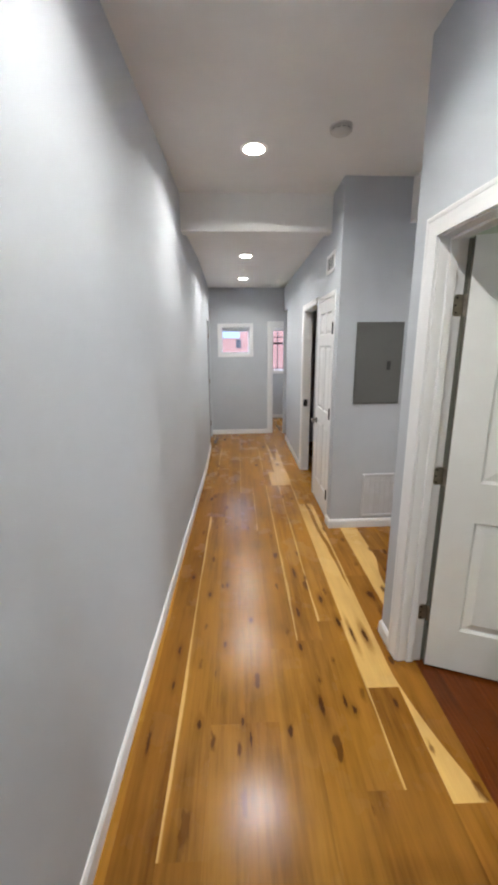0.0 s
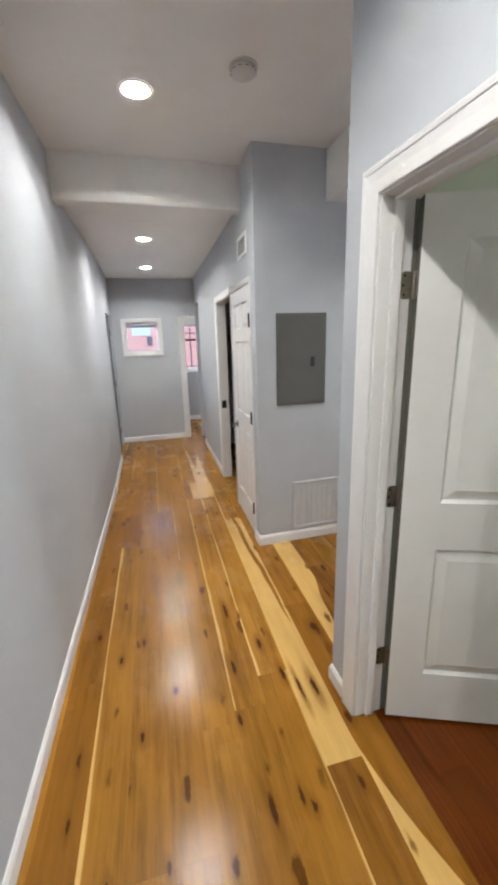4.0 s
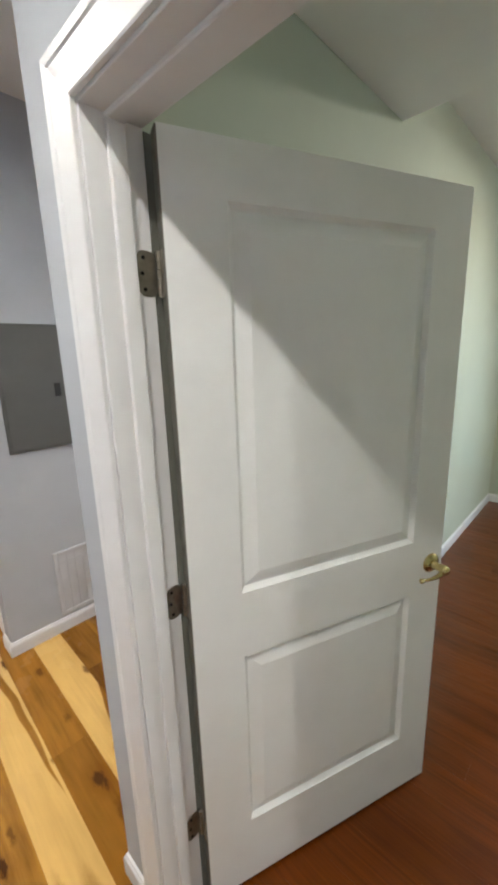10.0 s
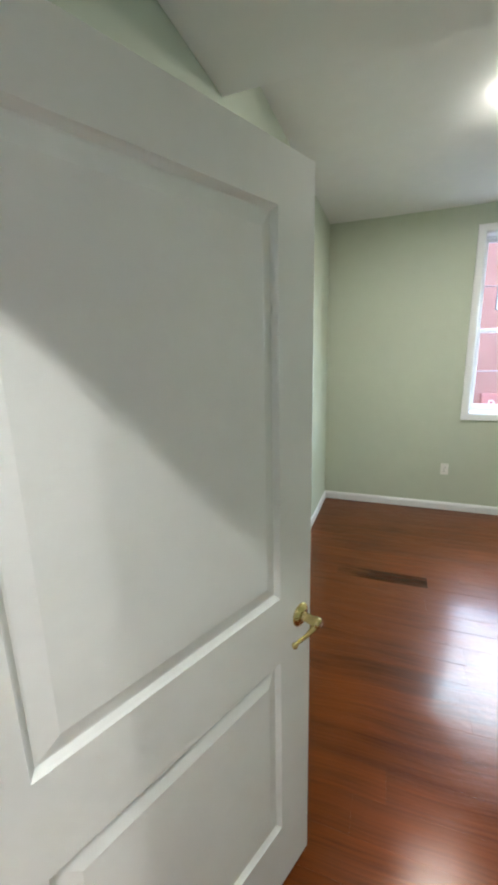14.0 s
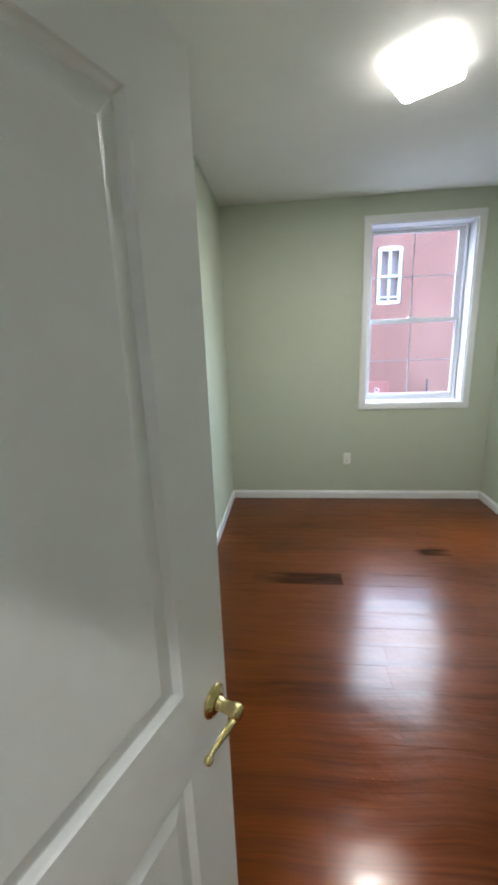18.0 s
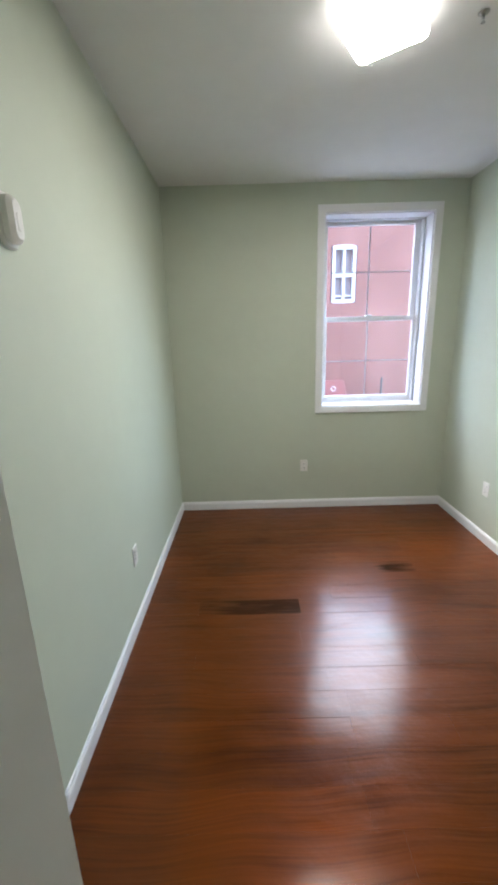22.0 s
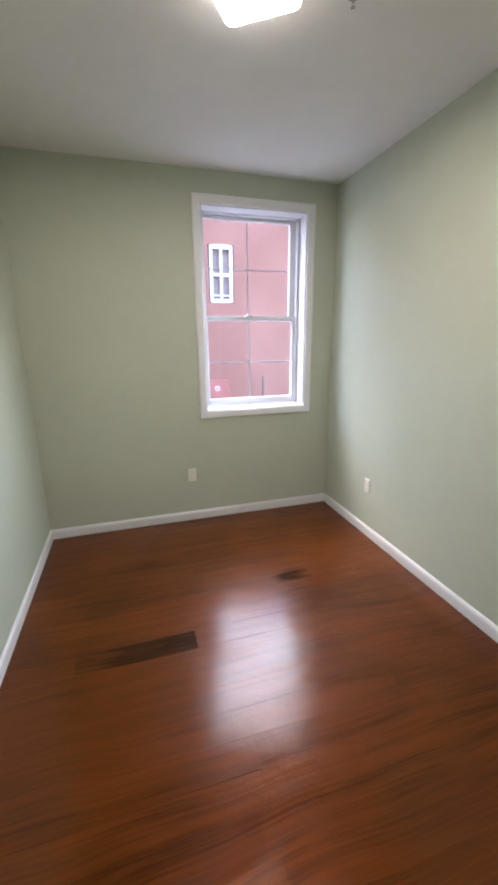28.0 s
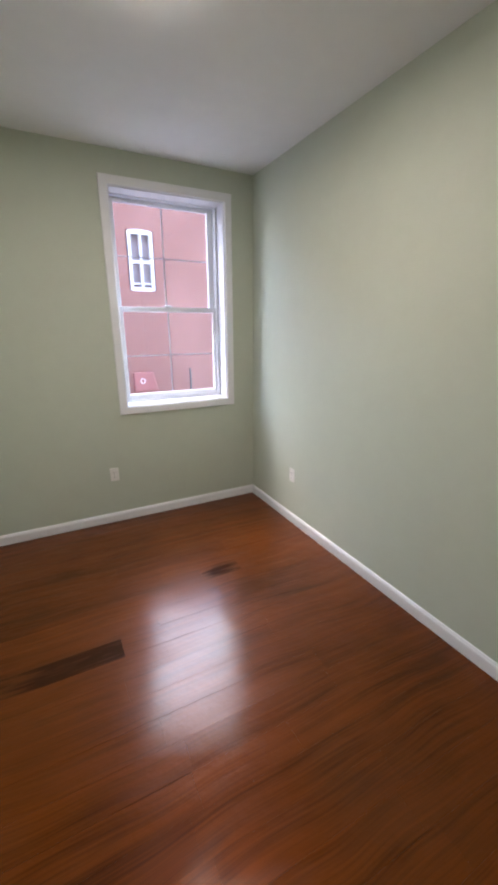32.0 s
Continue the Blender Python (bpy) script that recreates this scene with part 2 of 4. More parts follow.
    warp.operation = "ADD"
    wob = nd(nt, "ShaderNodeTexNoise", Scale=2.4, Detail=3.0)
    nt.links.new(tex_vec(nt, (8.0, 5.0, 1)), wob.inputs["Vector"])
    wsc = nt.nodes.new("ShaderNodeVectorMath")
    wsc.operation = "SCALE"
    wsc.inputs["Scale"].default_value = 0.28
    nt.links.new(wob.outputs["Color"], wsc.inputs[0])
    nt.links.new(tex_vec(nt, (8.5, 3.2, 1)), warp.inputs[0])
    nt.links.new(wsc.outputs[0], warp.inputs[1])
    nt.links.new(warp.outputs[0], vor.inputs["Vector"])
    pick = nt.nodes.new("ShaderNodeSeparateColor")
    nt.links.new(vor.outputs["Color"], pick.inputs[0])
    chosen = math_node(nt, "GREATER_THAN", pick.outputs[0], knots + 0.16)
    size = math_node(nt, "MULTIPLY_ADD", math_node(nt, "POWER", pick.outputs[1], 2.2), 0.12, 0.045)
    ragged = noise_tex(nt, tex_vec(nt, (85, 30, 1)), 1.0, 3, 0.6)
    edge = math_node(nt, "SUBTRACT", size, vor.outputs["Distance"])
    edge = math_node(nt, "ADD", edge, math_node(nt, "MULTIPLY_ADD", ragged, 0.16, -0.08))
    halo = math_node(nt, "MULTIPLY", smooth(nt, edge, -0.10, 0.01), chosen)
    core = math_node(nt, "MULTIPLY", smooth(nt, edge, -0.05, 0.025), chosen)
    core = math_node(nt, "MULTIPLY", core, math_node(nt, "MULTIPLY_ADD", pick.outputs[2], 0.75, 0.25))
    crack = noise_tex(nt, tex_vec(nt, (140, 40, 1)), 1.0, 3)
    core = math_node(nt, "MULTIPLY", core, smooth(nt, crack, 0.12, 0.40))
    single = nt.nodes.new("ShaderNodeGroup")
    single.node_tree = KNOT_FIELD
    halo = math_node(nt, "MAXIMUM", halo, smooth(nt, single.outputs[0], 3.1, 0.9))
    core = math_node(nt, "MAXIMUM", core, smooth(nt, single.outputs[0], 1.25, 0.55))
    col = mixc(nt, math_node(nt, "MULTIPLY", halo, 0.6), col, (heart[0] * 0.60, heart[1] * 0.50, heart[2] * 0.4))
    col = mixc(nt, math_node(nt, "MULTIPLY", core, 0.94), col, (0.055, 0.019, 0.006))
    nt.links.new(col, b.inputs["Base Color"])
    wear = noise_tex(nt, tex_vec(nt, (4, 4, 1)), 1.0, 4)
    rg = math_node(nt, "MULTIPLY_ADD", wear, 0.16, gloss - 0.08)
    nt.links.new(rg, b.inputs["Roughness"])
    sound = math_node(nt, "MULTIPLY_ADD", core, -0.65, 1.0)
    nt.links.new(math_node(nt, "MULTIPLY", sound, 0.06), b.inputs["Specular IOR Level"])
    bump(nt, b, broad, 0.05, 0.001)
    nt.links.new(math_node(nt, "MULTIPLY", sound, 0.34), b.inputs["Coat Weight"])
    b.inputs["Coat IOR"].default_value = 1.45
    b.inputs["Coat Roughness"].default_value = 0.215
    return m


def cherry(name, base, gloss=0.33, stain=None):
    """Reddish stained hardwood strip with long wavering grain bands and a satin lacquer.
    stain "plank" darkens most of a strip, fading out at one end; stain "spot" leaves a dark knot."""
    m, nt, b = mat_new(name, gloss)
    bend = noise_tex(nt, position(nt, (0.9, 0.9, 1)), 1.0, 2)
    bend = math_node(nt, "MULTIPLY_ADD", bend, 0.18, -0.09)
    grain = noise_tex(nt, position(nt, (110, 2.2, 1), bend), 1.0, 3, 0.6)
    broad = noise_tex(nt, position(nt, (20, 0.6, 1), bend), 1.0, 5, 0.6, 0.2)
    patch = noise_tex(nt, position(nt, (1.7, 1.2, 1)), 1.0, 3, 0.55)
    tone = math_node(nt, "ADD", math_node(nt, "MULTIPLY", grain, 0.32), math_node(nt, "MULTIPLY", broad, 0.30))
    tone = math_node(nt, "ADD", tone, math_node(nt, "MULTIPLY", patch, 0.40))
    col = ramp(nt, tone, [(0.37, tuple(c * 0.42 for c in base)), (0.5, base), (0.63, tuple(c * 1.45 for c in base))])
    sheen = math_node(nt, "MULTIPLY_ADD", smooth(nt, tone, 0.36, 0.60), 0.35, 0.65)
    oi = nt.nodes.new("ShaderNodeObjectInfo")
    hue = ramp(nt, oi.outputs["Random"], [(0.0, (0.84, 0.82, 0.80)), (0.6, (1, 1, 1)), (1.0, (1.12, 1.08, 1.02))])
    col = mixc(nt, 1.0, col, hue, "MULTIPLY")
    if stain:
        tc = nt.nodes.new("ShaderNodeTexCoord")
        sep = nt.nodes.new("ShaderNodeSeparateXYZ")
        nt.links.new(tc.outputs["Object"], sep.inputs[0])
        wisp = noise_tex(nt, tex_vec(nt, (30, 2.6, 1)), 1.0, 3, 0.6, 1.2)
        if stain == "plank":
            f = smooth(nt, sep.outputs[1], 0.34, -0.05)
        else:
            f = math_node(nt, "MULTIPLY", smooth(nt, math_node(nt, "ABSOLUTE", sep.outputs[1]), 0.19, 0.0),
                          smooth(nt, math_node(nt, "ABSOLUTE", sep.outputs[0]), 0.10, 0.0))
        f = math_node(nt, "ADD", f, math_node(nt, "MULTIPLY_ADD", wisp, 2.6, -1.3))
        f = smooth(nt, f, -0.1, 0.95)
        col = mixc(nt, math_node(nt, "MULTIPLY", f, 0.8), col, (0.018, 0.006, 0.003))
        sheen = math_node(nt, "MULTIPLY", sheen, math_node(nt, "SUBTRACT", 1.0, f))
    nt.links.new(col, b.inputs["Base Color"])
    nt.links.new(math_node(nt, "MULTIPLY_ADD", broad, 0.16, gloss - 0.08), b.inputs["Roughness"])
    nt.links.new(math_node(nt, "MULTIPLY", sheen, 0.32), b.inputs["Specular IOR Level"])
    b.inputs["Specular Tint"].default_value = (1.0, 0.20, 0.05, 1.0)
    b.inputs["Coat Weight"].default_value = 0.50
    b.inputs["Coat IOR"].default_value = 1.48
    worn = noise_tex(nt, position(nt, (16, 4.5, 1), bend), 1.0, 4, 0.6)
    worn = math_node(nt, "MULTIPLY_ADD", smooth(nt, worn, 0.25, 0.75), 0.13, 0.03)
    nt.links.new(math_node(nt, "MULTIPLY_ADD", patch, 0.15, worn), b.inputs["Coat Roughness"])
    rip = noise_tex(nt, position(nt, (7, 5, 1)), 1.0, 4, 0.6)
    bump(nt, b, math_node(nt, "ADD", math_node(nt, "MULTIPLY", rip, 1.7), math_node(nt, "MULTIPLY", broad, 0.6)), 0.7, 0.0042)
    return m


def metal(name, color, rough, speck=0.15):
    m, nt, b = mat_new(name, rough, 1.0, color)
    v = tex_vec(nt, (1, 1, 1))
    n = noise_tex(nt, v, 60.0, 5)
    nt.links.new(math_node(nt, "MULTIPLY_ADD", n, speck, rough - speck / 2), b.inputs["Roughness"])
    nt.links.new(ramp(nt, n, [(0.3, tuple(c * 0.75 for c in color)), (0.6, color)]), b.inputs["Base Color"])
    return m


def glow(name, color, strength):
    m, nt, b = mat_new(name, 0.5, 0, (0.9, 0.9, 0.9))
    b.inputs["Emission Color"].default_value = (*color, 1)
    b.inputs["Emission Strength"].default_value = strength
    return m


def clear_glass(name):
    m = bpy.data.materials.new(name)
    m.use_nodes = True
    nt = m.node_tree
    nt.nodes.remove(nt.nodes["Principled BSDF"])
    out = nt.nodes["Material Output"]
    tr = nt.nodes.new("ShaderNodeBsdfTransparent")
    gl = nt.nodes.new("ShaderNodeBsdfGlossy")
    gl.inputs["Roughness"].default_value = 0.02
    mx = nt.nodes.new("ShaderNodeMixShader")
    mx.inputs[0].default_value = 0.06
    nt.links.new(tr.outputs[0], mx.inputs[1])
    nt.links.new(gl.outputs[0], mx.inputs[2])
    nt.links.new(mx.outputs[0], out.inputs[0])
    return m


def masonry(name, color, mortar, course=0.075, length=0.22):
    """Painted brickwork seen from far: thin courses, weathered paint."""
    m, nt, b = mat_new(name, 0.85, 0, color)
    tc = nt.nodes.new("ShaderNodeTexCoord")
    sep = nt.nodes.new("ShaderNodeSeparateXYZ")
    nt.links.new(tc.outputs["Object"], sep.inputs[0])
    comb = nt.nodes.new("ShaderNodeCombineXYZ")
    nt.links.new(math_node(nt, "ADD", sep.outputs[0], sep.outputs[1]), comb.inputs[0])
    nt.links.new(sep.outputs[2], comb.inputs[1])
    br = nd(nt, "ShaderNodeTexBrick", Scale=1.0, Mortar_Size=0.008, Brick_Width=length, Row_Height=course)
    br.inputs["Color1"].default_value = (*color, 1)
    br.inputs["Color2"].default_value = (*(c * 0.9 for c in color), 1)
    br.inputs["Mortar"].default_value = (*mortar, 1)
    nt.links.new(comb.outputs[0], br.inputs["Vector"])
    st = noise_tex(nt, tc.outputs["Object"], 0.7, 5)
    col = mixc(nt, smooth(nt, st, 0.42, 0.75), br.outputs["Color"], tuple(min(1, c * 1.12 + 0.03) for c in color))
    nt.links.new(col, b.inputs["Base Color"])
    bump(nt, b, br.outputs["Fac"], 0.4, -0.004)
    return m


def rough_ground(name, color):
    m, nt, b = mat_new(name, 0.9, 0, color)
    v = tex_vec(nt, (1, 1, 1), jitter=False)
    n = noise_tex(nt, v, 2.0, 8, 0.7)
    nt.links.new(ramp(nt, n, [(0.3, tuple(c * 0.7 for c in color)), (0.7, tuple(c * 1.3 for c in color))]), b.inputs["Base Color"])
    bump(nt, b, noise_tex(nt, v, 60.0, 4), 0.5, 0.01)
    return m


M_HALL = paint("grey_wall_paint", (0.452, 0.480, 0.518), 0.72, 0.04, 0.25, 0.25)
M_GREEN = paint("sage_wall_paint", (0.49, 0.535, 0.44), 0.65, 0.04, 0.25, 0.3)
M_CEIL = paint("ceiling_paint", (0.75, 0.75, 0.735), 0.75, 0.04)
M_TRIM = enamel("white_trim_enamel", (0.74, 0.745, 0.75), 0.36, 0.012)
M_DOOR = enamel("white_door_enamel", (0.78, 0.795, 0.785), 0.4, 0.02)
M_VINYL = enamel("white_vinyl", (0.68, 0.69, 0.72), 0.35, 0.03)
M_PLASTIC = enamel("white_plastic", (0.75, 0.74, 0.70), 0.35, 0.03)
M_SLOT = enamel("dark_slot", (0.03, 0.03, 0.03), 0.5)
# smoke detector plastic, greyed to carry the shade on its underside
M_DETECTOR = enamel("shade_grey_plastic", (0.58, 0.57, 0.55), 0.45, 0.05)
M_GRILLEP = enamel("grille_paint", (0.56, 0.575, 0.60), 0.5)
M_PANEL = enamel("grey_panel_enamel", (0.105, 0.107, 0.102), 0.42)
M_BRASS = metal("polished_brass", (0.64, 0.52, 0.24), 0.20, 0.1)
M_HINGE = metal("aged_bronze", (0.33, 0.30, 0.25), 0.45)
# dark colour that stands for the shade round the bedroom door's hinges
M_GAPSHADE = enamel("hinge_gap_shade", (0.13, 0.13, 0.105), 0.7)
M_DARKSTEEL = metal("dark_nickel", (0.22, 0.21, 0.20), 0.28)
M_STEEL = metal("satin_nickel", (0.42, 0.42, 0.41), 0.3)
M_DARKDOOR = enamel("dark_grey_enamel", (0.05, 0.052, 0.06), 0.45)
M_IRON = metal("black_iron", (0.03, 0.03, 0.03), 0.5)
M_GLASS = clear_glass("window_glass")
M_LENS = glow("downlight_lens", (1.0, 0.975, 0.93), HALL_LAMP)
M_DIFF = glow("lamp_diffuser", (1.0, 0.94, 0.865), ROOM_LAMP)
M_RIM = glow("lamp_rim", (1.0, 0.955, 0.89), ROOM_LAMP * 0.066)
M_UNDER = rough_ground("subfloor", (0.10, 0.06, 0.03))
HEART, AMBER, BROWN, SAP = (0.284, 0.131, 0.0175), (0.238, 0.103, 0.0135), (0.19, 0.079, 0.0115), (0.60, 0.37, 0.12)
W_HONEY = hickory("hickory_honey", HEART, SAP, 0.5, 1)
W_AMBER = hickory("hickory_amber", AMBER, SAP, 0.5, 1, 0.50)
W_BROWN = hickory("hickory_brown", BROWN, SAP, 0.5, 1, 0.60)
W_EDGE_L = hickory("hickory_sap_left", HEART, SAP, 0.060, -1)
W_EDGE_R = hickory("hickory_sap_right", HEART, SAP, 0.060, 1)
W_PALE = hickory("hickory_pale", AMBER, SAP, 0.0, -1, 0.62, islands=0.59)
W_PALE_R = hickory("hickory_pale_mirrored", AMBER, SAP, -0.01, 1, 0.6)
C_RED = cherry("cherry_red", (0.084, 0.0194, 0.0012))
C_DARK = cherry("cherry_dark_stained", (0.084, 0.0194, 0.0012), stain="plank")
C_SPOT = cherry("cherry_dark_knot", (0.084, 0.0194, 0.0012), stain="spot")
M_REDBRICK = masonry("faded_red_brick", (0.33, 0.152, 0.118), (0.37, 0.19, 0.16))
M_REARBRICK = masonry("rear_red_brick", (0.40, 0.19, 0.15), (0.42, 0.21, 0.17))
M_ROAD = rough_ground("pale_concrete", (0.30, 0.29, 0.28))
M_WHITEOUT = enamel("white_exterior_paint", (0.85, 0.85, 0.85), 0.6)
M_OUTGLASS = mat_new("far_window_glass", 0.6, 0, (0.32, 0.28, 0.28))[0]
M_REDBOX = enamel("red_enamel", (0.42, 0.15, 0.13), 0.5)
M_PALEBLUE = enamel("pale_blue_paint", (0.33, 0.40, 0.47), 0.6)


# ---- mesh helpers ----
def obj(name, bm, mat, parent=None, label="", smooth=False):
    me = bpy.data.meshes.new(name)
    bm.normal_update()
    bm.to_mesh(me)
    bm.free()
    for m in (mat if isinstance(mat, (list, tuple)) else [mat]):
        me.materials.append(m)
    if smooth:
        for p in me.polygons:
            p.use_smooth = True
    ob = new(name, me)
    if parent is not None:
        ob.parent = parent
    if label:
        tagged(ob, label)
    return ob


def part(name, bm, material, parent, label="", smooth=False):
    return obj(name, bm, material, parent, label, smooth)


def thing(name, label, category, group="", m=None, kind=""):
    e = new(name)
    e.empty_display_size = 0.1
    if m is not None:
        e.matrix_world = m
    return tagged(e, label, category, group, kind)


def add_box(bm, x0, y0, z0, x1, y1, z1, bev=0.0, seg=1):
    r = bmesh.ops.create_cube(bm, size=1.0)
    vs = r["verts"]
    for v in vs:
        v.co = Vector((x0 + (v.co.x + 0.5) * (x1 - x0), y0 + (v.co.y + 0.5) * (y1 - y0), z0 + (v.co.z + 0.5) * (z1 - z0)))
    if bev > 0:
        es = list({e for v in vs for e in v.link_edges})
        bmesh.ops.bevel(bm, geom=es, offset=bev, segments=seg, profile=0.5, affect="EDGES")
    return bm


def boxm(*a, **k):
    return add_box(bmesh.new(), *a, **k)


def lathe(profile, n=32, axis="z", caps=True):
    """Turns (radius, height) pairs round an axis."""
    bm = bmesh.new()
    rings = []
    for r, h in profile:
        ring = []
        for i in range(n):
            a = 2 * math.pi * i / n
            p = (r * math.cos(a), r * math.sin(a), h)
            if axis == "y":
                p = (p[0], -h, p[1])
            ring.append(bm.verts.new(p))
        rings.append(ring)
    for a, b in zip(rings, rings[1:]):
        for i in range(n):
            bm.faces.new((a[i], a[(i + 1) % n], b[(i + 1) % n], b[i]))
    for ring, rev in ((rings[0], True), (rings[-1], False)):
        if caps and profile[0 if rev else -1][0] > 1e-4:
            bm.faces.new(ring[::-1] if rev else ring)
    bmesh.ops.remove_doubles(bm, verts=bm.verts, dist=1e-5)
    bmesh.ops.recalc_face_normals(bm, faces=bm.faces)
    return bm


def tube(points, radii, n=14, flat=1.0):
    bm = bmesh.new()
    pts = [Vector(p) for p in points]
    rings = []
    for i, p in enumerate(pts):
        t = (pts[min(i + 1, len(pts) - 1)] - pts[max(i - 1, 0)]).normalized()
        side = t.cross(Vector((0, 1, 0)))
        side = side.normalized() if side.length > 0.05 else Vector((1, 0, 0))
        up = side.cross(t).normalized()
        r = radii[i]
        rings.append([bm.verts.new(p + side * r * math.cos(2 * math.pi * k / n) + up * r * flat * math.sin(2 * math.pi * k / n)) for k in range(n)])
    for a, b in zip(rings, rings[1:]):
        for k in range(n):
            bm.faces.new((a[k], a[(k + 1) % n], b[(k + 1) % n], b[k]))
    bm.faces.new(rings[0][::-1])
    bm.faces.new(rings[-1])
    bmesh.ops.recalc_face_normals(bm, faces=bm.faces)
    return bm


def wall(name, start, end, thick, height, mats, openings=(), base=-0.15, label="", category="wall"):
    """A wall from start to end (x, y). Its front is on the right hand of the way; it is thick to the left.
    openings: (along0, along1, z0, z1). mats: front, back, edges."""
    s, e = Vector((*start, 0)), Vector((*end, 0))
    length = (e - s).length
    xs = sorted({0.0, length, *(a for o in openings for a in o[:2])})
    zs = sorted({base, height, *(z for o in openings for z in o[2:])})
    xs = [x for x in xs if -1e-6 <= x <= length + 1e-6]

    def solid(i, k):
        if not (0 <= i < len(xs) - 1 and 0 <= k < len(zs) - 1):
            return False
        cx, cz = (xs[i] + xs[i + 1]) / 2, (zs[k] + zs[k + 1]) / 2
        return not any(a < cx < b and (c if c > 0 else -9) < cz < d for a, b, c, d in openings)

    bm = bmesh.new()
    cache = {}

    def v(x, y, z):
        key = (round(x, 5), round(y, 5), round(z, 5))
        if key not in cache:
            cache[key] = bm.verts.new((x, y, z))
        return cache[key]

    def face(a, b, c, d, mi):
        f = bm.faces.new((v(*a), v(*b), v(*c), v(*d)))
        f.material_index = mi

    for i in range(len(xs) - 1):
        for k in range(len(zs) - 1):
            if not solid(i, k):
                continue
            a, b, c, d = xs[i], xs[i + 1], zs[k], zs[k + 1]
            face((a, 0, c), (b, 0, c), (b, 0, d), (a, 0, d), 0)
            face((b, thick, c), (a, thick, c), (a, thick, d), (b, thick, d), 1)
            if not solid(i - 1, k):
                face((a, thick, c), (a, 0, c), (a, 0, d), (a, thick, d), 2)
            if not solid(i + 1, k):
                face((b, 0, c), (b, thick, c), (b, thick, d), (b, 0, d), 2)
            if not solid(i, k - 1):
                face((a, thick, c), (b, thick, c), (b, 0, c), (a, 0, c), 2)
            if not solid(i, k + 1):
                face((a, 0, d), (b, 0, d), (b, thick, d), (a, thick, d), 2)
    ob = obj(name, bm, mats)
    ang = math.degrees(math.atan2((e - s).y, (e - s).x))
    ob.matrix_world = pose(start[0], start[1], 0, 0, 0, ang)
    return tagged(ob, label, category, kind="structure")


def slab(name, x0, y0, z0, x1, y1, z1, mat, label, category):
    return tagged(obj(name, boxm(x0, y0, z0, x1, y1, z1), mat), label, category, kind="structure")


def sweep(bm, path, section):
    """Sweeps a (out, up) section along points; each point is (position, out vector, up vector). Open section closed at the back."""
    rings = []
    for p, o, u in path:
        rings.append([bm.verts.new(Vector(p) + Vector(o) * a + Vector(u) * b) for a, b in section])
    n = len(section)
    for a, b in zip(rings, rings[1:]):
        for i in range(n):
            bm.faces.new((a[i], a[(i + 1) % n], b[(i + 1) % n], b[i]))
    bm.faces.new(rings[0][::-1])
    bm.faces.new(rings[-1])
    bmesh.ops.recalc_face_normals(bm, faces=bm.faces)
    return bm


BASE_SEC = [(0.0, 0.0), (0.013, 0.0), (0.013, 0.058), (0.011, 0.068), (0.007, 0.074), (0.006, 0.080), (0.0, 0.083)]


def baseboard(start, end, normal, ends=(0, 0)):
    """A run of baseboard; normal points into the room; ends: mitre lengths (+ outside, - inside)."""
    s, e = Vector((*start, 0)), Vector((*end, 0))
    d = (e - s).normalized()
    n = Vector((*normal, 0)).normalized()
    bm = sweep(bmesh.new(), [(s, n - d * ends[0], (0, 0, 1)), (e, n + d * ends[1], (0, 0, 1))], BASE_SEC)
    return tagged(obj("baseboard", bm, M_TRIM), "white painted baseboard with a moulded top edge", "baseboard", kind="structure")


CASE_SEC = [(0.0, 0.0), (0.0, 0.009), (0.003, 0.011), (0.036, 0.0125), (0.048, 0.0142), (0.058, 0.0155), (0.0605, 0.0138), (0.064, 0.017), (0.076, 0.019), (0.080, 0.017), (0.080, 0.0)]
FLAT_SEC = [(0.0, 0.0), (0.0, 0.012), (0.003, 0.015), (0.058, 0.018), (0.062, 0.015), (0.062, 0.0)]


def casing(parent, a0, a1, z0, z1, section, four=False, name="casing", skip=None):
    """Mitred trim round an opening in the local xz plane, proud towards -y."""
    top_l = (Vector((a0, 0, z1)), Vector((-1, 0, 1)))
    top_r = (Vector((a1, 0, z1)), Vector((1, 0, 1)))
    bot_l = (Vector((a0, 0, z0)), Vector((-1, 0, -1 if four else 0)))
    bot_r = (Vector((a1, 0, z0)), Vector((1, 0, -1 if four else 0)))
    sides = [(bot_l, top_l), (top_l, top_r), (top_r, bot_r)]
    if four:
        sides.append((bot_r, bot_l))
    for i, (p, q) in enumerate(sides):
        if i == skip:
            continue
        bm = sweep(bmesh.new(), [(p[0], p[1], (0, -1, 0)), (q[0], q[1], (0, -1, 0))], section)
        part(name, bm, M_TRIM, parent)


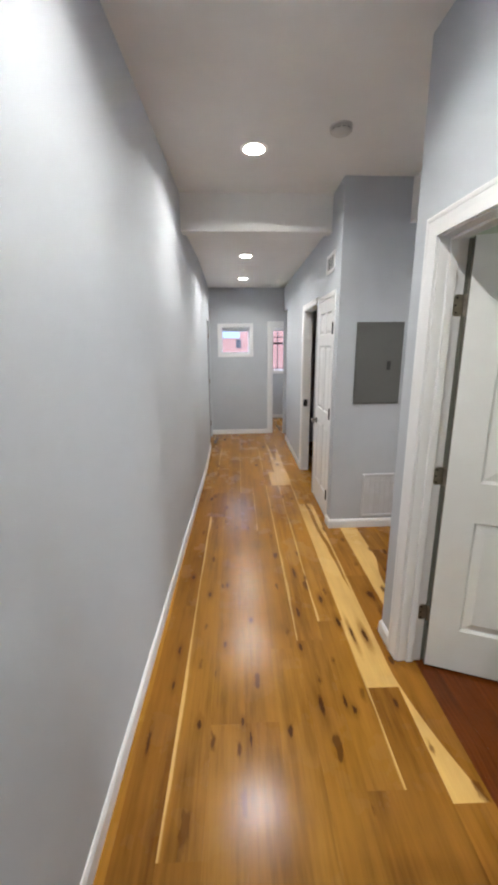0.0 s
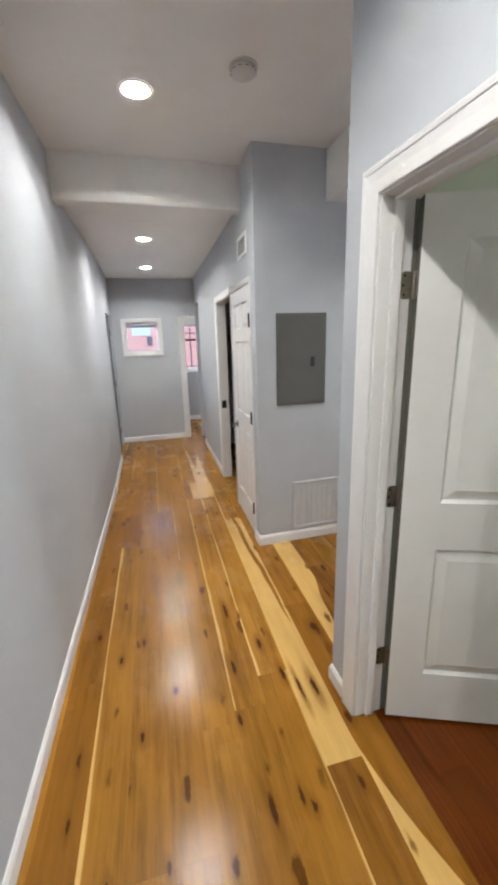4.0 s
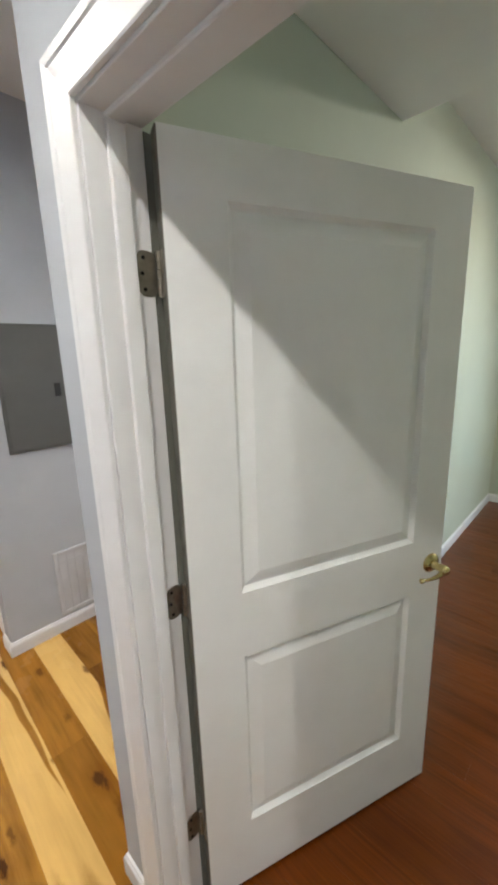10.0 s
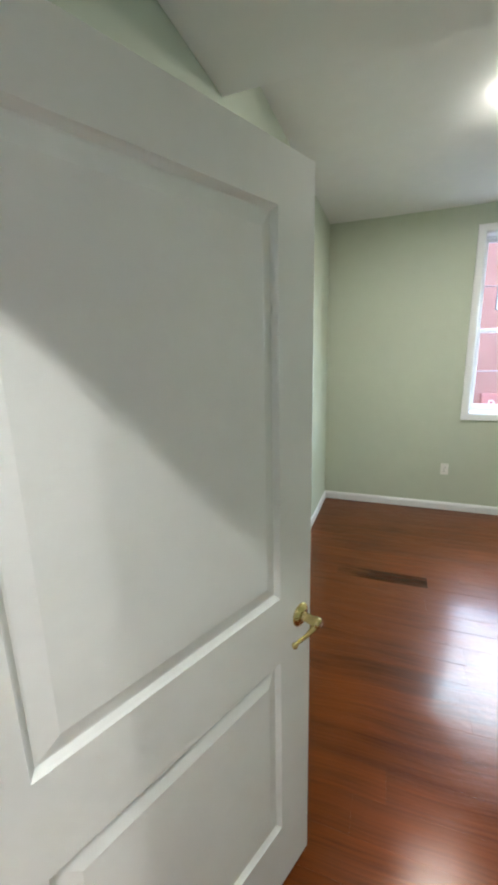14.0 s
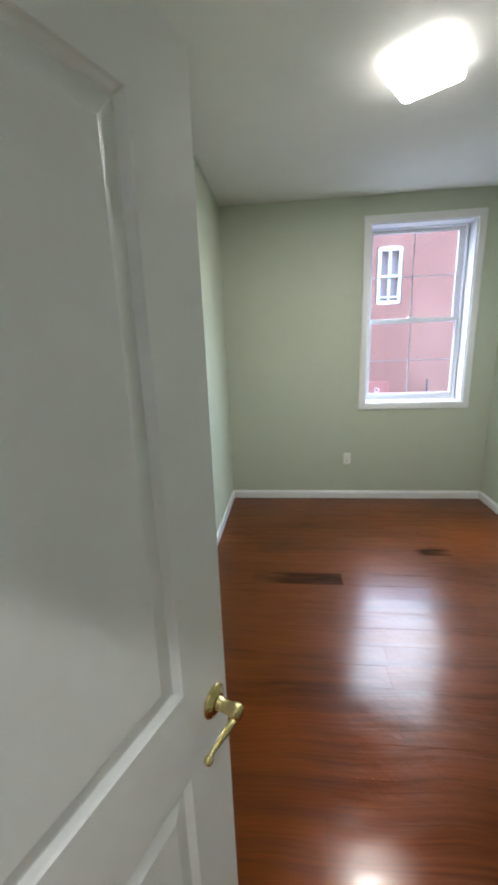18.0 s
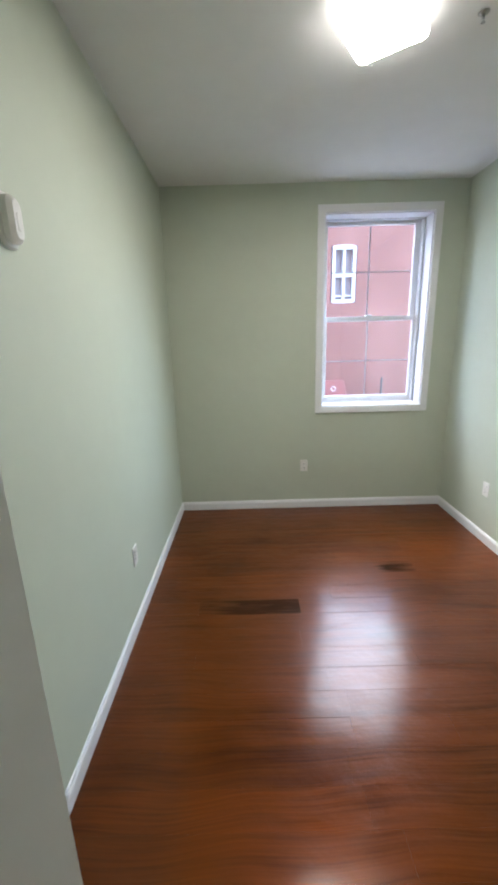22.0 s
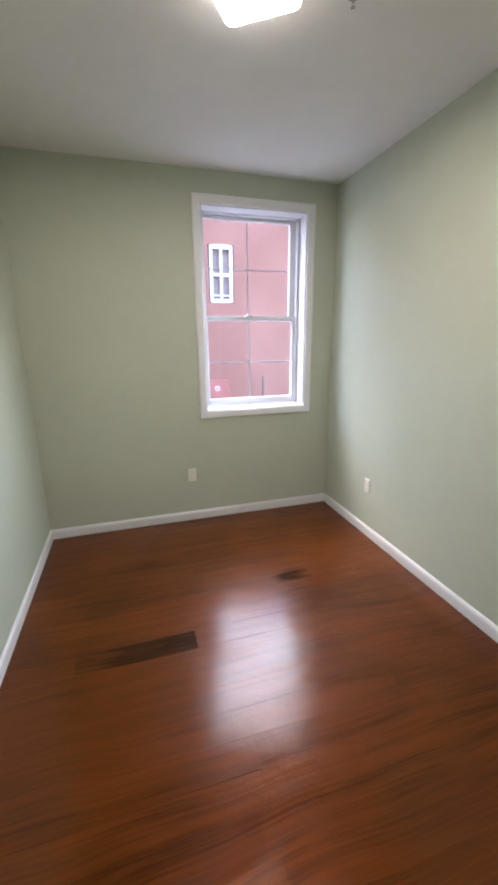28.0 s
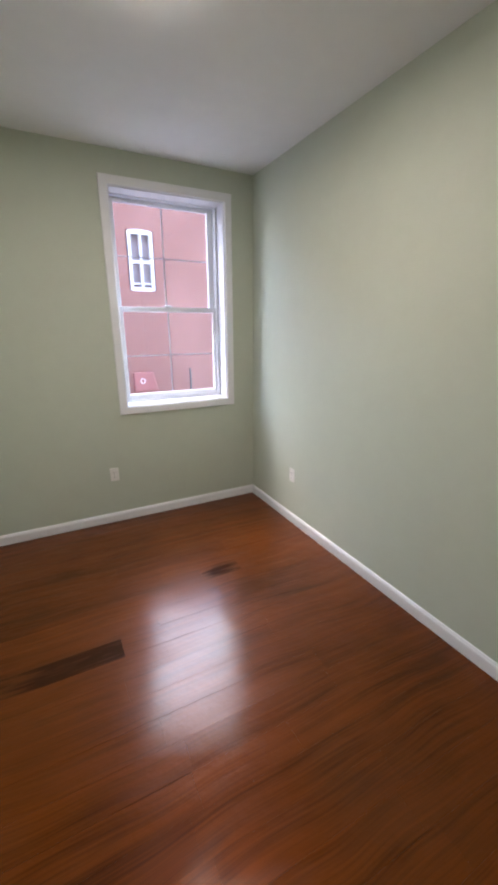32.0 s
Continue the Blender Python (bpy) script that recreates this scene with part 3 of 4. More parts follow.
def panel_leaf(width, height, thick, panels, name, parent, mat, slope=0.034):
    """A moulded door leaf in the local xz plane, from y 0 (front) to y thick. panels: (x0, x1, z0, z1)."""
    bm = bmesh.new()
    xs = sorted({0.0, width, *(a for p in panels for a in p[:2])})
    zs = sorted({0.0, height, *(a for p in panels for a in p[2:])})
    steps = [(0.0, 0.0), (0.003, 0.004), (0.011, 0.0125), (0.015, 0.0125), (0.015 + slope, 0.002)]
    for y0, sgn in ((0.0, 1), (thick, -1)):
        def q(pts):
            vs = [bm.verts.new((x, y0 + sgn * y, z)) for x, y, z in pts]
            bm.faces.new(vs if sgn > 0 else vs[::-1])
        for i in range(len(xs) - 1):
            for k in range(len(zs) - 1):
                a, b, c, d = xs[i], xs[i + 1], zs[k], zs[k + 1]
                if any(p[0] <= a and b <= p[1] and p[2] <= c and d <= p[3] for p in panels):
                    continue
                q([(a, 0, c), (b, 0, c), (b, 0, d), (a, 0, d)])
        for x0, x1, z0, z1 in panels:
            for (i0, d0), (i1, d1) in zip(steps, steps[1:]):
                o = [(x0 + i0, d0, z0 + i0), (x1 - i0, d0, z0 + i0), (x1 - i0, d0, z1 - i0), (x0 + i0, d0, z1 - i0)]
                n = [(x0 + i1, d1, z0 + i1), (x1 - i1, d1, z0 + i1), (x1 - i1, d1, z1 - i1), (x0 + i1, d1, z1 - i1)]
                for j in range(4):
                    q([o[j], o[(j + 1) % 4], n[(j + 1) % 4], n[j]])
            i1, d1 = steps[-1]
            q([(x0 + i1, d1, z0 + i1), (x1 - i1, d1, z0 + i1), (x1 - i1, d1, z1 - i1), (x0 + i1, d1, z1 - i1)])
    for pts in ([(0, 0, 0), (0, thick, 0), (0, thick, height), (0, 0, height)], [(width, thick, 0), (width, 0, 0), (width, 0, height), (width, thick, height)],
                [(0, thick, 0), (0, 0, 0), (width, 0, 0), (width, thick, 0)], [(0, 0, height), (0, thick, height), (width, thick, height), (width, 0, height)]):
        bm.faces.new([bm.verts.new(p) for p in pts][::-1])
    bmesh.ops.remove_doubles(bm, verts=bm.verts, dist=1e-5)
    bmesh.ops.recalc_face_normals(bm, faces=bm.faces)
    return part(name, bm, mat, parent)


def pierced_ceiling(name, rects, z0, z1, holes, half, radius, label):
    """A ceiling over several rectangles with round holes for recessed lights; holes: (x, y)."""
    bm = bmesh.new()
    for x0, y0, x1, y1 in rects:
        inside = [(hx, hy) for hx, hy in holes if x0 < hx < x1 and y0 < hy < y1]
        xs = sorted({x0, x1, *(hx + s * half for hx, hy in inside for s in (-1, 1))})
        ys = sorted({y0, y1, *(hy + s * half for hx, hy in inside for s in (-1, 1))})
        for a, b in zip(xs, xs[1:]):
            for c, d in zip(ys, ys[1:]):
                if any(abs((a + b) / 2 - hx) < half and abs((c + d) / 2 - hy) < half for hx, hy in inside):
                    continue
                bm.faces.new([bm.verts.new(q) for q in ((a, c, z0), (a, d, z0), (b, d, z0), (b, c, z0))])
        for hx, hy in inside:
            n = 32
            ring, outer = [], []
            for i in range(n):
                t = 2 * math.pi * i / n
                cx, cy = math.cos(t), math.sin(t)
                k = half / max(abs(cx), abs(cy))
                ring.append(bm.verts.new((hx + radius * cx, hy + radius * cy, z0)))
                outer.append(bm.verts.new((hx + k * cx, hy + k * cy, z0)))
            for i in range(n):
                j = (i + 1) % n
                bm.faces.new((ring[j], outer[j], outer[i], ring[i]))
        top = [bm.verts.new(q) for q in ((x0, y0, z1), (x1, y0, z1), (x1, y1, z1), (x0, y1, z1))]
        bm.faces.new(top)
        low = [bm.verts.new(q) for q in ((x0, y0, z0), (x1, y0, z0), (x1, y1, z0), (x0, y1, z0))]
        for i in range(4):
            j = (i + 1) % 4
            bm.faces.new((low[i], low[j], top[j], top[i]))
    bmesh.ops.remove_doubles(bm, verts=bm.verts, dist=1e-5)
    return tagged(obj(name, bm, M_CEIL), label, "ceiling", kind="structure")


# ---- large structure ----
GH = [M_HALL, M_HALL, M_HALL]
wall("wall_west", (0.94, 1.985), (0.94, -1.6), 0.125, 2.93, [M_HALL, M_GREEN, M_HALL], [(0.194, 1.084, 0.0, 2.052)], label="partition painted grey on the hall side and sage green inside")
wall("wall_north", (1.065, 1.885), (5.13, 1.885), 0.10, 2.93, [M_GREEN, M_HALL, M_HALL], label="sage green painted bedroom wall")
wall("wall_south", (5.13, -0.67), (1.065, -0.67), 0.12, 2.93, [M_GREEN, M_GREEN, M_GREEN], label="sage green painted bedroom wall")
wall("wall_east", (5.13, 3.6), (5.13, -0.79), 0.27, 2.96, [M_GREEN, M_REDBRICK, M_VINYL], [(3.082, 3.998, 1.01, 2.63)], label="sage green outer wall with one window")
wall("wall_hall_left", (-0.495, -1.6), (-0.218, 5.0), 0.12, 2.93, GH, label="long grey painted hallway wall")
wall("wall_hall_left_far", (-0.218, 5.0), (-0.200, 7.296), 0.12, 2.93, GH, [(1.33, 2.10, 0.0, 2.03)], label="grey hallway wall with a dark door")
wall("wall_hall_back", (1.2, -1.6), (-0.7, -1.6), 0.12, 2.93, GH, label="grey wall closing the hallway")
wall("wall_panel", (0.985, 3.315), (3.0, 3.315), 0.105, 2.93, GH, label="grey wall that carries the breaker panel")
R_ANG = math.degrees(math.atan2(3.42 - 7.296, 0.9887 - 1.124))
wall("wall_hall_right", (1.124, 7.296), (0.9887, 3.42), 0.10, 2.93, GH, [(0.046, 0.536, 0.0, 2.2), (2.266, 3.088, 0.0, 2.03), (3.116, 3.836, 0.0, 2.04)], label="grey hallway wall with two doorways")
wall("wall_alcove_end", (3.0, 7.296), (3.0, 1.985), 0.1, 2.93, GH, label="grey wall closing the alcove")
wall("wall_hall_end", (-0.33, 7.296), (3.0, 7.296), 0.12, 2.93, GH, [(0.33, 0.84, 1.485, 1.94), (1.246, 1.98, 0.0, 1.95)], label="grey wall at the hallway's end with window and doorway")
# added partition that blocks the far lamp, so the side room stays dark
wall("light_block_side_room", (1.19, 6.55), (3.0, 6.55), 0.10, 2.60, GH, label="grey wall added to keep light out of the side room")
wall("wall_far_west", (0.72, 7.416), (0.72, 8.87), 0.1, 2.8, GH, label="grey wall of the far room")
wall("wall_far_north", (0.62, 8.87), (2.7, 8.87), 0.15, 2.8, [M_HALL, M_REDBRICK, M_VINYL], [(0.43, 1.33, 1.07, 1.96)], label="grey wall of the far room with a barred window")
wall("wall_far_east", (2.6, 8.87), (2.6, 7.416), 0.1, 2.8, GH, label="grey wall of the far room")

LAMPS_NEAR = ((0.20, -0.35), (0.226, 1.22), (0.285, 2.95))
# the last one is unseen, added to brighten the far room
LAMPS_FAR = ((0.325, 4.86), (0.37, 6.36), (1.75, 8.05))
LAMP_ALCOVE = ((2.55, 2.55),)
pierced_ceiling("ceiling_hall", [(-0.7, -1.6, 1.065, 1.985), (-0.7, 1.985, 3.0, 3.68)], 2.83, 2.93, LAMPS_NEAR, 0.15, 0.066, "off-white painted hallway ceiling")
pierced_ceiling("ceiling_hall_far", [(-0.4, 3.81, 3.0, 9.0)], 2.60, 2.70, LAMPS_FAR, 0.15, 0.066, "lower off-white ceiling of the far hallway")
slab("ceiling_bedroom", 1.065, -0.67, 2.86, 5.13, 1.885, 2.96, M_CEIL, "off-white painted bedroom ceiling", "ceiling")
tagged(obj("soffit", boxm(1.065, -0.67, 2.575, 2.48, 1.885, 2.857, bev=0.004), M_CEIL), "lowered plaster ceiling section inside the bedroom door", "soffit", kind="structure")
alcove = pierced_ceiling("soffit", [(1.505, 1.985, 3.0, 3.315)], 2.52, 2.827, LAMP_ALCOVE, 0.15, 0.066, "boxed-in off-white soffit over the alcove")
alcove.data.materials[0] = M_CEIL
tagged(obj("beam", boxm(-0.35, 3.68, 2.545, 1.02, 3.81, 2.93, bev=0.006), M_CEIL), "off-white plastered ceiling beam across the hallway", "beam", kind="structure")

slab("upper_storey", -0.7, -1.75, 2.97, 5.40, 9.02, 8.5, M_REDBRICK, "brick upper storey over the rooms", "storey")
ground = slab("ground", -300, -300, -0.9, 300, 300, -0.6, M_ROAD, "pale concrete ground outside the windows", "ground")
slab("foundation", -0.7, -1.75, -0.6, 5.40, 9.02, -0.15, M_ROAD, "concrete foundation under the floors", "foundation")
floor_hall = slab("floor_hall", -0.6, -1.6, -0.15, 1.02, 9.0, -0.012, M_UNDER, "knotty hickory plank floor in a satin finish", "floor")
floor_hall_b = slab("floor_alcove", 1.02, 1.99, -0.15, 3.0, 9.0, -0.012, M_UNDER, "knotty hickory plank floor in a satin finish", "floor")
floor_bed = slab("floor_bedroom", 1.02, -0.67, -0.15, 5.13, 1.885, -0.014, M_UNDER, "glossy red-brown cherry plank floor", "floor")


# ---- baseboards ----
baseboard((-0.495, -1.6), (-0.218, 5.0), (1, -0.042))
baseboard((-0.218, 5.0), (-0.2055, 6.25), (1, -0.005))
baseboard((-0.2, 7.296), (0.832, 7.296), (0, -1))
baseboard((0.985, 3.315), (3.0, 3.315), (0, -1), (1, 0))
baseboard((0.985, 3.44), (0.985, 3.315), (-1, 0), (0, 1))
baseboard((1.0455, 5.12), (1.105, 6.76), (-1, 0.035))
baseboard((0.94, 1.985), (0.94, 1.872), (-1, 0), (1, 0))
baseboard((1.6, 1.985), (0.94, 1.985), (0, 1), (0, 1))
baseboard((0.94, 0.842), (0.94, -1.6), (-1, 0))
baseboard((1.065, 1.885), (5.13, 1.885), (0, -1), (0, -1))
baseboard((5.13, 1.885), (5.13, -0.67), (-1, 0), (-1, -1))
baseboard((5.13, -0.67), (1.065, -0.67), (0, 1), (-1, 0))
baseboard((0.72, 8.87), (2.6, 8.87), (0, -1))


# ---- door frames ----
def door_frame(name, m, a0, a1, height, depth, section, label, stop_at=None, skip=None):
    e = thing(name, label, "door frame", m=m, kind="structure")
    part("jamb", boxm(a0 - 0.018, 0.001, 0, a0, depth - 0.001, height, bev=0.001), M_TRIM, e)
    part("jamb", boxm(a1, 0.001, 0, a1 + 0.018, depth - 0.001, height, bev=0.001), M_TRIM, e)
    part("jamb_head", boxm(a0 - 0.018, 0.001, height, a1 + 0.018, depth - 0.001, height + 0.018, bev=0.001), M_TRIM, e)
    if stop_at is not None:
        y0, y1 = stop_at
        part("door_stop", boxm(a0, y0, 0, a0 + 0.011, y1, height - 0.011, bev=0.002), M_TRIM, e)
        part("door_stop", boxm(a1 - 0.011, y0, 0, a1, y1, height - 0.011, bev=0.002), M_TRIM, e)
        part("door_stop", boxm(a0, y0, height - 0.011, a1, y1, height, bev=0.002), M_TRIM, e)
    casing(e, a0 - 0.006, a1 + 0.006, 0.0, height + 0.006, section, skip=skip)
    return e


door_frame("door_1", pose(0.94, 1.985, 0, 0, 0, -90), 0.212, 1.066, 2.033, 0.125, CASE_SEC, "white moulded wooden door frame of the bedroom", (0.045, 0.082))
# added dark strip: the hinge gap's shade as a solid piece
part("gap_seal", boxm(0.195, 0.1255, 0.0, 0.2105, 0.146, 2.032, bev=0.002), M_GAPSHADE, bpy.data.objects["door_1"], "added dark strip standing for the shade in the hinge gap")
RW = pose(1.124, 7.296, 0, 0, 0, R_ANG)
door_frame("door_2", RW, 3.134, 3.818, 2.022, 0.10, [(u * 0.42, d * 0.35) for u, d in CASE_SEC], "white door frame of the hallway closet", skip=0)
door_frame("door_3", RW, 2.284, 3.07, 2.012, 0.10, [(u * 0.8, d * 0.8) for u, d in CASE_SEC], "white door frame of a dark open room", skip=2)
EWM = pose(-0.33, 7.296, 0, 0, 0, 0)
door_frame("door_4", EWM, 1.264, 1.962, 1.932, 0.12, [(u * 1.2, d * 0.8) for u, d in CASE_SEC], "white door frame at the end of the hallway")


# ---- bedroom door ----
def rounded_plate(w, h, t, r, n=5):
    """A plate in the local xz plane with rounded corners, from y 0 to y -t."""
    bm = bmesh.new()
    pts = []
    for cx, cz, a0 in ((w / 2 - r, h / 2 - r, 0), (-w / 2 + r, h / 2 - r, 90), (-w / 2 + r, -h / 2 + r, 180), (w / 2 - r, -h / 2 + r, 270)):
        for i in range(n + 1):
            a = radians(a0 + 90 * i / n)
            pts.append((cx + r * math.cos(a), cz + r * math.sin(a)))
    back = [bm.verts.new((x, 0, z)) for x, z in pts]
    mid = [bm.verts.new((x, -t * 0.6, z)) for x, z in pts]
    front = [bm.verts.new((x * (1 - t * 0.8 / w), -t, z * (1 - t * 0.8 / h))) for x, z in pts]
    c = len(pts)
    for a, b in ((back, mid), (mid, front)):
        for i in range(c):
            bm.faces.new((a[i], a[(i + 1) % c], b[(i + 1) % c], b[i]))
    bm.faces.new(front)
    bm.faces.new(back[::-1])
    bmesh.ops.recalc_face_normals(bm, faces=bm.faces)
    return bm


def moved(bm, m):
    bmesh.ops.transform(bm, matrix=m, verts=bm.verts)
    return bm


DOOR_ANG = -22.73
DM = pose(1.067, 1.734, 0.012, 0, 0, DOOR_ANG)
door = thing("bedroom_door", "white two-panel moulded door standing open into the bedroom", "door", m=DM)
leaf = panel_leaf(0.854, 2.02, 0.036, [(0.135, 0.722, 1.003, 1.905), (0.135, 0.722, 0.233, 0.813)], "leaf", door, M_DOOR)
# dark strip over the edge face, shade put into its colour
part("hinge_edge", boxm(-0.003, 0.001, 0.002, 0.0, 0.035, 2.018), M_GAPSHADE, door, "dark strip standing for the shade on the hinge edge")
DINV = DM.inverted()
for z in (1.775, 1.025, 0.295):
    h = part("hinge", moved(rounded_plate(0.044, 0.088, 0.003, 0.016), DINV @ pose(1.0485, 1.7750, z)), M_HINGE, door, "dark bronze butt hinge")
    for sx, sz in ((-0.008, 0.030), (-0.008, -0.030), (-0.012, 0.0)):
        part("screw", moved(lathe([(0.0, 0.003), (0.0042, 0.003), (0.0036, 0.0045), (0.0, 0.0048)], 10, "y"), DINV @ pose(1.0485 + sx, 1.7750, z + sz)), M_IRON, h)
    bm = bmesh.new()
    for k in range(5):
        z0 = -0.044 + k * 0.0176
        b2 = lathe([(0.0, z0), (0.0058, z0 + 0.0006), (0.0058, z0 + 0.017), (0.0, z0 + 0.0176)], 12)
        tmp = bpy.data.meshes.new("tmp")
        b2.to_mesh(tmp)
        b2.free()
        bm.from_mesh(tmp)
        bpy.data.meshes.remove(tmp)
    part("knuckle", moved(bm, DINV @ pose(1.0705, 1.762, z)), M_HINGE, h)
    part("hinge_leaf", boxm(-0.005, 0.004, z - 0.056, -0.003, 0.034, z + 0.032, bev=0.0008), M_HINGE, h)
LX, LZ = 0.806, 0.912
rose = part("rosette", moved(lathe([(0.0, 0.0), (0.033, 0.0), (0.0335, 0.003), (0.030, 0.007), (0.024, 0.0085), (0.022, 0.012), (0.016, 0.0135), (0.0, 0.0135)], 36, "y"), pose(LX, 0, LZ)), M_BRASS, door, "polished brass rosette", True)
part("neck", moved(lathe([(0.0135, 0.010), (0.0135, 0.016), (0.0118, 0.018), (0.0128, 0.042), (0.0152, 0.048), (0.0152, 0.061), (0.011, 0.066), (0.0, 0.067)], 28, "y"), pose(LX, 0, LZ)), M_BRASS, rose, "polished brass neck", True)
pts, rad = [], []
for i in range(15):
    t = i / 14
    pts.append((LX + 0.006 - 0.100 * t, -0.054 + 0.012 * math.sin(t * 3.0) * t, LZ - 0.016 * math.sin(t * math.pi) * (1 - 0.2 * t) - 0.012 * t))
    rad.append(0.0105 - 0.0055 * math.sin(t * 2.2) + (0.002 if i == 14 else 0))
part("lever", tube(pts, rad), M_BRASS, rose, "curved polished brass lever", True)
part("lever_tip", moved(lathe([(0.0, -0.008), (0.006, -0.006), (0.0085, 0.0), (0.006, 0.006), (0.0, 0.008)], 16), pose(*pts[-1])), M_BRASS, rose, "", True)
part("latch_plate", boxm(0.8535, 0.010, LZ - 0.028, 0.8555, 0.030, LZ + 0.028, bev=0.0006), M_BRASS, door, "brass latch plate")


# ---- bedroom window ----
def bar(parent, name, x0, y0, z0, x1, y1, z1, mat=None, bev=0.003):
    return part(name, boxm(x0, y0, z0, x1, y1, z1, bev=bev), mat or M_VINYL, parent)


def ring4(parent, name, x0, x1, z0, z1, y0, y1, wl, wr, wb, wt, mat=None):
    bar(parent, name + "_stile", x0, y0, z0, x0 + wl, y1, z1, mat)
    bar(parent, name + "_stile", x1 - wr, y0, z0, x1, y1, z1, mat)
    bar(parent, name + "_rail", x0 + wl, y0, z0, x1 - wr, y1, z0 + wb, mat)
    bar(parent, name + "_rail", x0 + wl, y0, z1 - wt, x1 - wr, y1, z1, mat)


WM = pose(5.13, 0, 0, 0, 0, -90)
win = thing("window_1", "white double-hung vinyl window with divided panes", "window", m=WM, kind="structure")
A0, A1, Z0, Z1 = -0.518, 0.398, 1.01, 2.63
casing(win, A0, A1, Z0, Z1, FLAT_SEC, True, "window_casing")
bar(win, "jamb_liner", A0, 0.001, Z0, A0 + 0.010, 0.15, Z1)
bar(win, "jamb_liner", A1 - 0.010, 0.001, Z0, A1, 0.15, Z1)
bar(win, "head_liner", A0 + 0.010, 0.001, Z1 - 0.010, A1 - 0.010, 0.15, Z1)
bar(win, "window_sill", A0 + 0.010, 0.001, Z0, A1 - 0.010, 0.15, Z0 + 0.010)
ring4(win, "window_frame", A0, A1, Z0, Z1, 0.15, 0.25, 0.024, 0.024, 0.022, 0.018)
ring4(win, "upper_sash", A0 + 0.024, A1 - 0.024, 1.772, Z1 - 0.018, 0.200, 0.232, 0.040, 0.052, 0.040, 0.030)
ring4(win, "lower_sash", A0 + 0.024, A1 - 0.024, Z0 + 0.022, 1.812, 0.160, 0.194, 0.040, 0.034, 0.052, 0.038)
M_GRID = enamel("grey_muntin", (0.43, 0.41, 0.44), 0.4)
for y, z0, z1, zm in ((0.213, 1.812, 2.582, 2.20), (0.174, 1.082, 1.774, 1.41)):
    x0, x1 = A0 + 0.062, A1 - (0.074 if y > 0.2 else 0.056)
    pane = part("pane", boxm(x0, y, z0, x1, y + 0.004, z1), M_GLASS, win, "clear window glass")
    pane.visible_shadow = False
    bar(win, "muntin", -0.076, y + 0.006, z0, -0.064, y + 0.012, z1, M_GRID, 0.001)
    bar(win, "muntin", x0, y + 0.0065, zm - 0.005, -0.076, y + 0.0115, zm + 0.005, M_GRID, 0.001)
    bar(win, "muntin", -0.064, y + 0.0065, zm - 0.005, x1, y + 0.0115, zm + 0.005, M_GRID, 0.001)
part("sash_lock", boxm(-0.10, 0.150, 1.810, -0.04, 0.190, 1.828, bev=0.005), M_VINYL, win)
bar(win, "track", A1 - 0.034, 0.130, Z0 + 0.02, A1 - 0.024, 0.150, Z1 - 0.02)


# ---- ceiling lamp, sprinkler, outlets, chime ----
def rounded_slab(w, d, z0, z1, r, bev):
    bm = bmesh.new()
    pts = []
    for cx, cy, a0 in ((w / 2 - r, d / 2 - r, 0), (-w / 2 + r, d / 2 - r, 90), (-w / 2 + r, -d / 2 + r, 180), (w / 2 - r, -d / 2 + r, 270)):
        for i in range(7):
            a = radians(a0 + 15 * i)
            pts.append((cx + r * math.cos(a), cy + r * math.sin(a), cx, cy))
    levels = [(z1, 0.0), (z0 + bev, 0.0), (z0 + bev * 0.3, bev * 0.3), (z0, bev)]
    rings = [[bm.verts.new((x * (1 - 2 * k / w), y * (1 - 2 * k / d), z)) for x, y, _, _ in pts] for z, k in levels]
    c = len(pts)
    for a, b in zip(rings, rings[1:]):
        for i in range(c):
            bm.faces.new((a[i], b[i], b[(i + 1) % c], a[(i + 1) % c]))
    bm.faces.new(rings[0])
    bm.faces.new(rings[-1][::-1])
    bmesh.ops.recalc_face_normals(bm, faces=bm.faces)
    return bm


lamp = thing("ceiling_lamp", "lit square white flush-mount ceiling lamp with rounded corners", "ceiling lamp", m=pose(3.437, 0.628, 2.86, 0, 0, -35))
part("base_pan", rounded_slab(0.270, 0.250, -0.036, 0.0, 0.026, 0.004), M_PLASTIC, lamp)
part("rim", rounded_slab(0.322, 0.300, -0.062, -0.036, 0.032, 0.006), M_RIM, lamp, "softly glowing white rim", True)
part("diffuser", rounded_slab(0.310, 0.288, -0.065, -0.0615, 0.028, 0.002), M_DIFF, lamp, "glowing white diffuser", True)

def small(bm):
    return moved(bm, Matrix.Diagonal((0.62, 0.62, 0.62, 1.0)))


spr = thing("fire_sprinkler", "small pendent metal fire sprinkler on the ceiling", "sprinkler", m=pose(3.465, 0.216, 2.86))
part("escutcheon", small(lathe([(0.0, 0.0), (0.035, 0.0), (0.034, -0.004), (0.022, -0.012), (0.014, -0.014), (0.0, -0.014)], 28)), M_STEEL, spr, "", True)
part("stem", small(lathe([(0.009, -0.012), (0.009, -0.028), (0.0, -0.028)], 16)), M_STEEL, spr)
part("frame_arm", small(tube([(0.008, 0, -0.026), (0.013, 0, -0.036), (0.010, 0, -0.046), (0.0, 0, -0.052)], [0.002] * 4, 8)), M_STEEL, spr)
part("frame_arm", small(tube([(-0.008, 0, -0.026), (-0.013, 0, -0.036), (-0.010, 0, -0.046), (0.0, 0, -0.052)], [0.002] * 4, 8)), M_STEEL, spr)
part("deflector", small(lathe([(0.0, -0.052), (0.014, -0.052), (0.014, -0.054), (0.0, -0.054)], 20)), M_STEEL, spr)


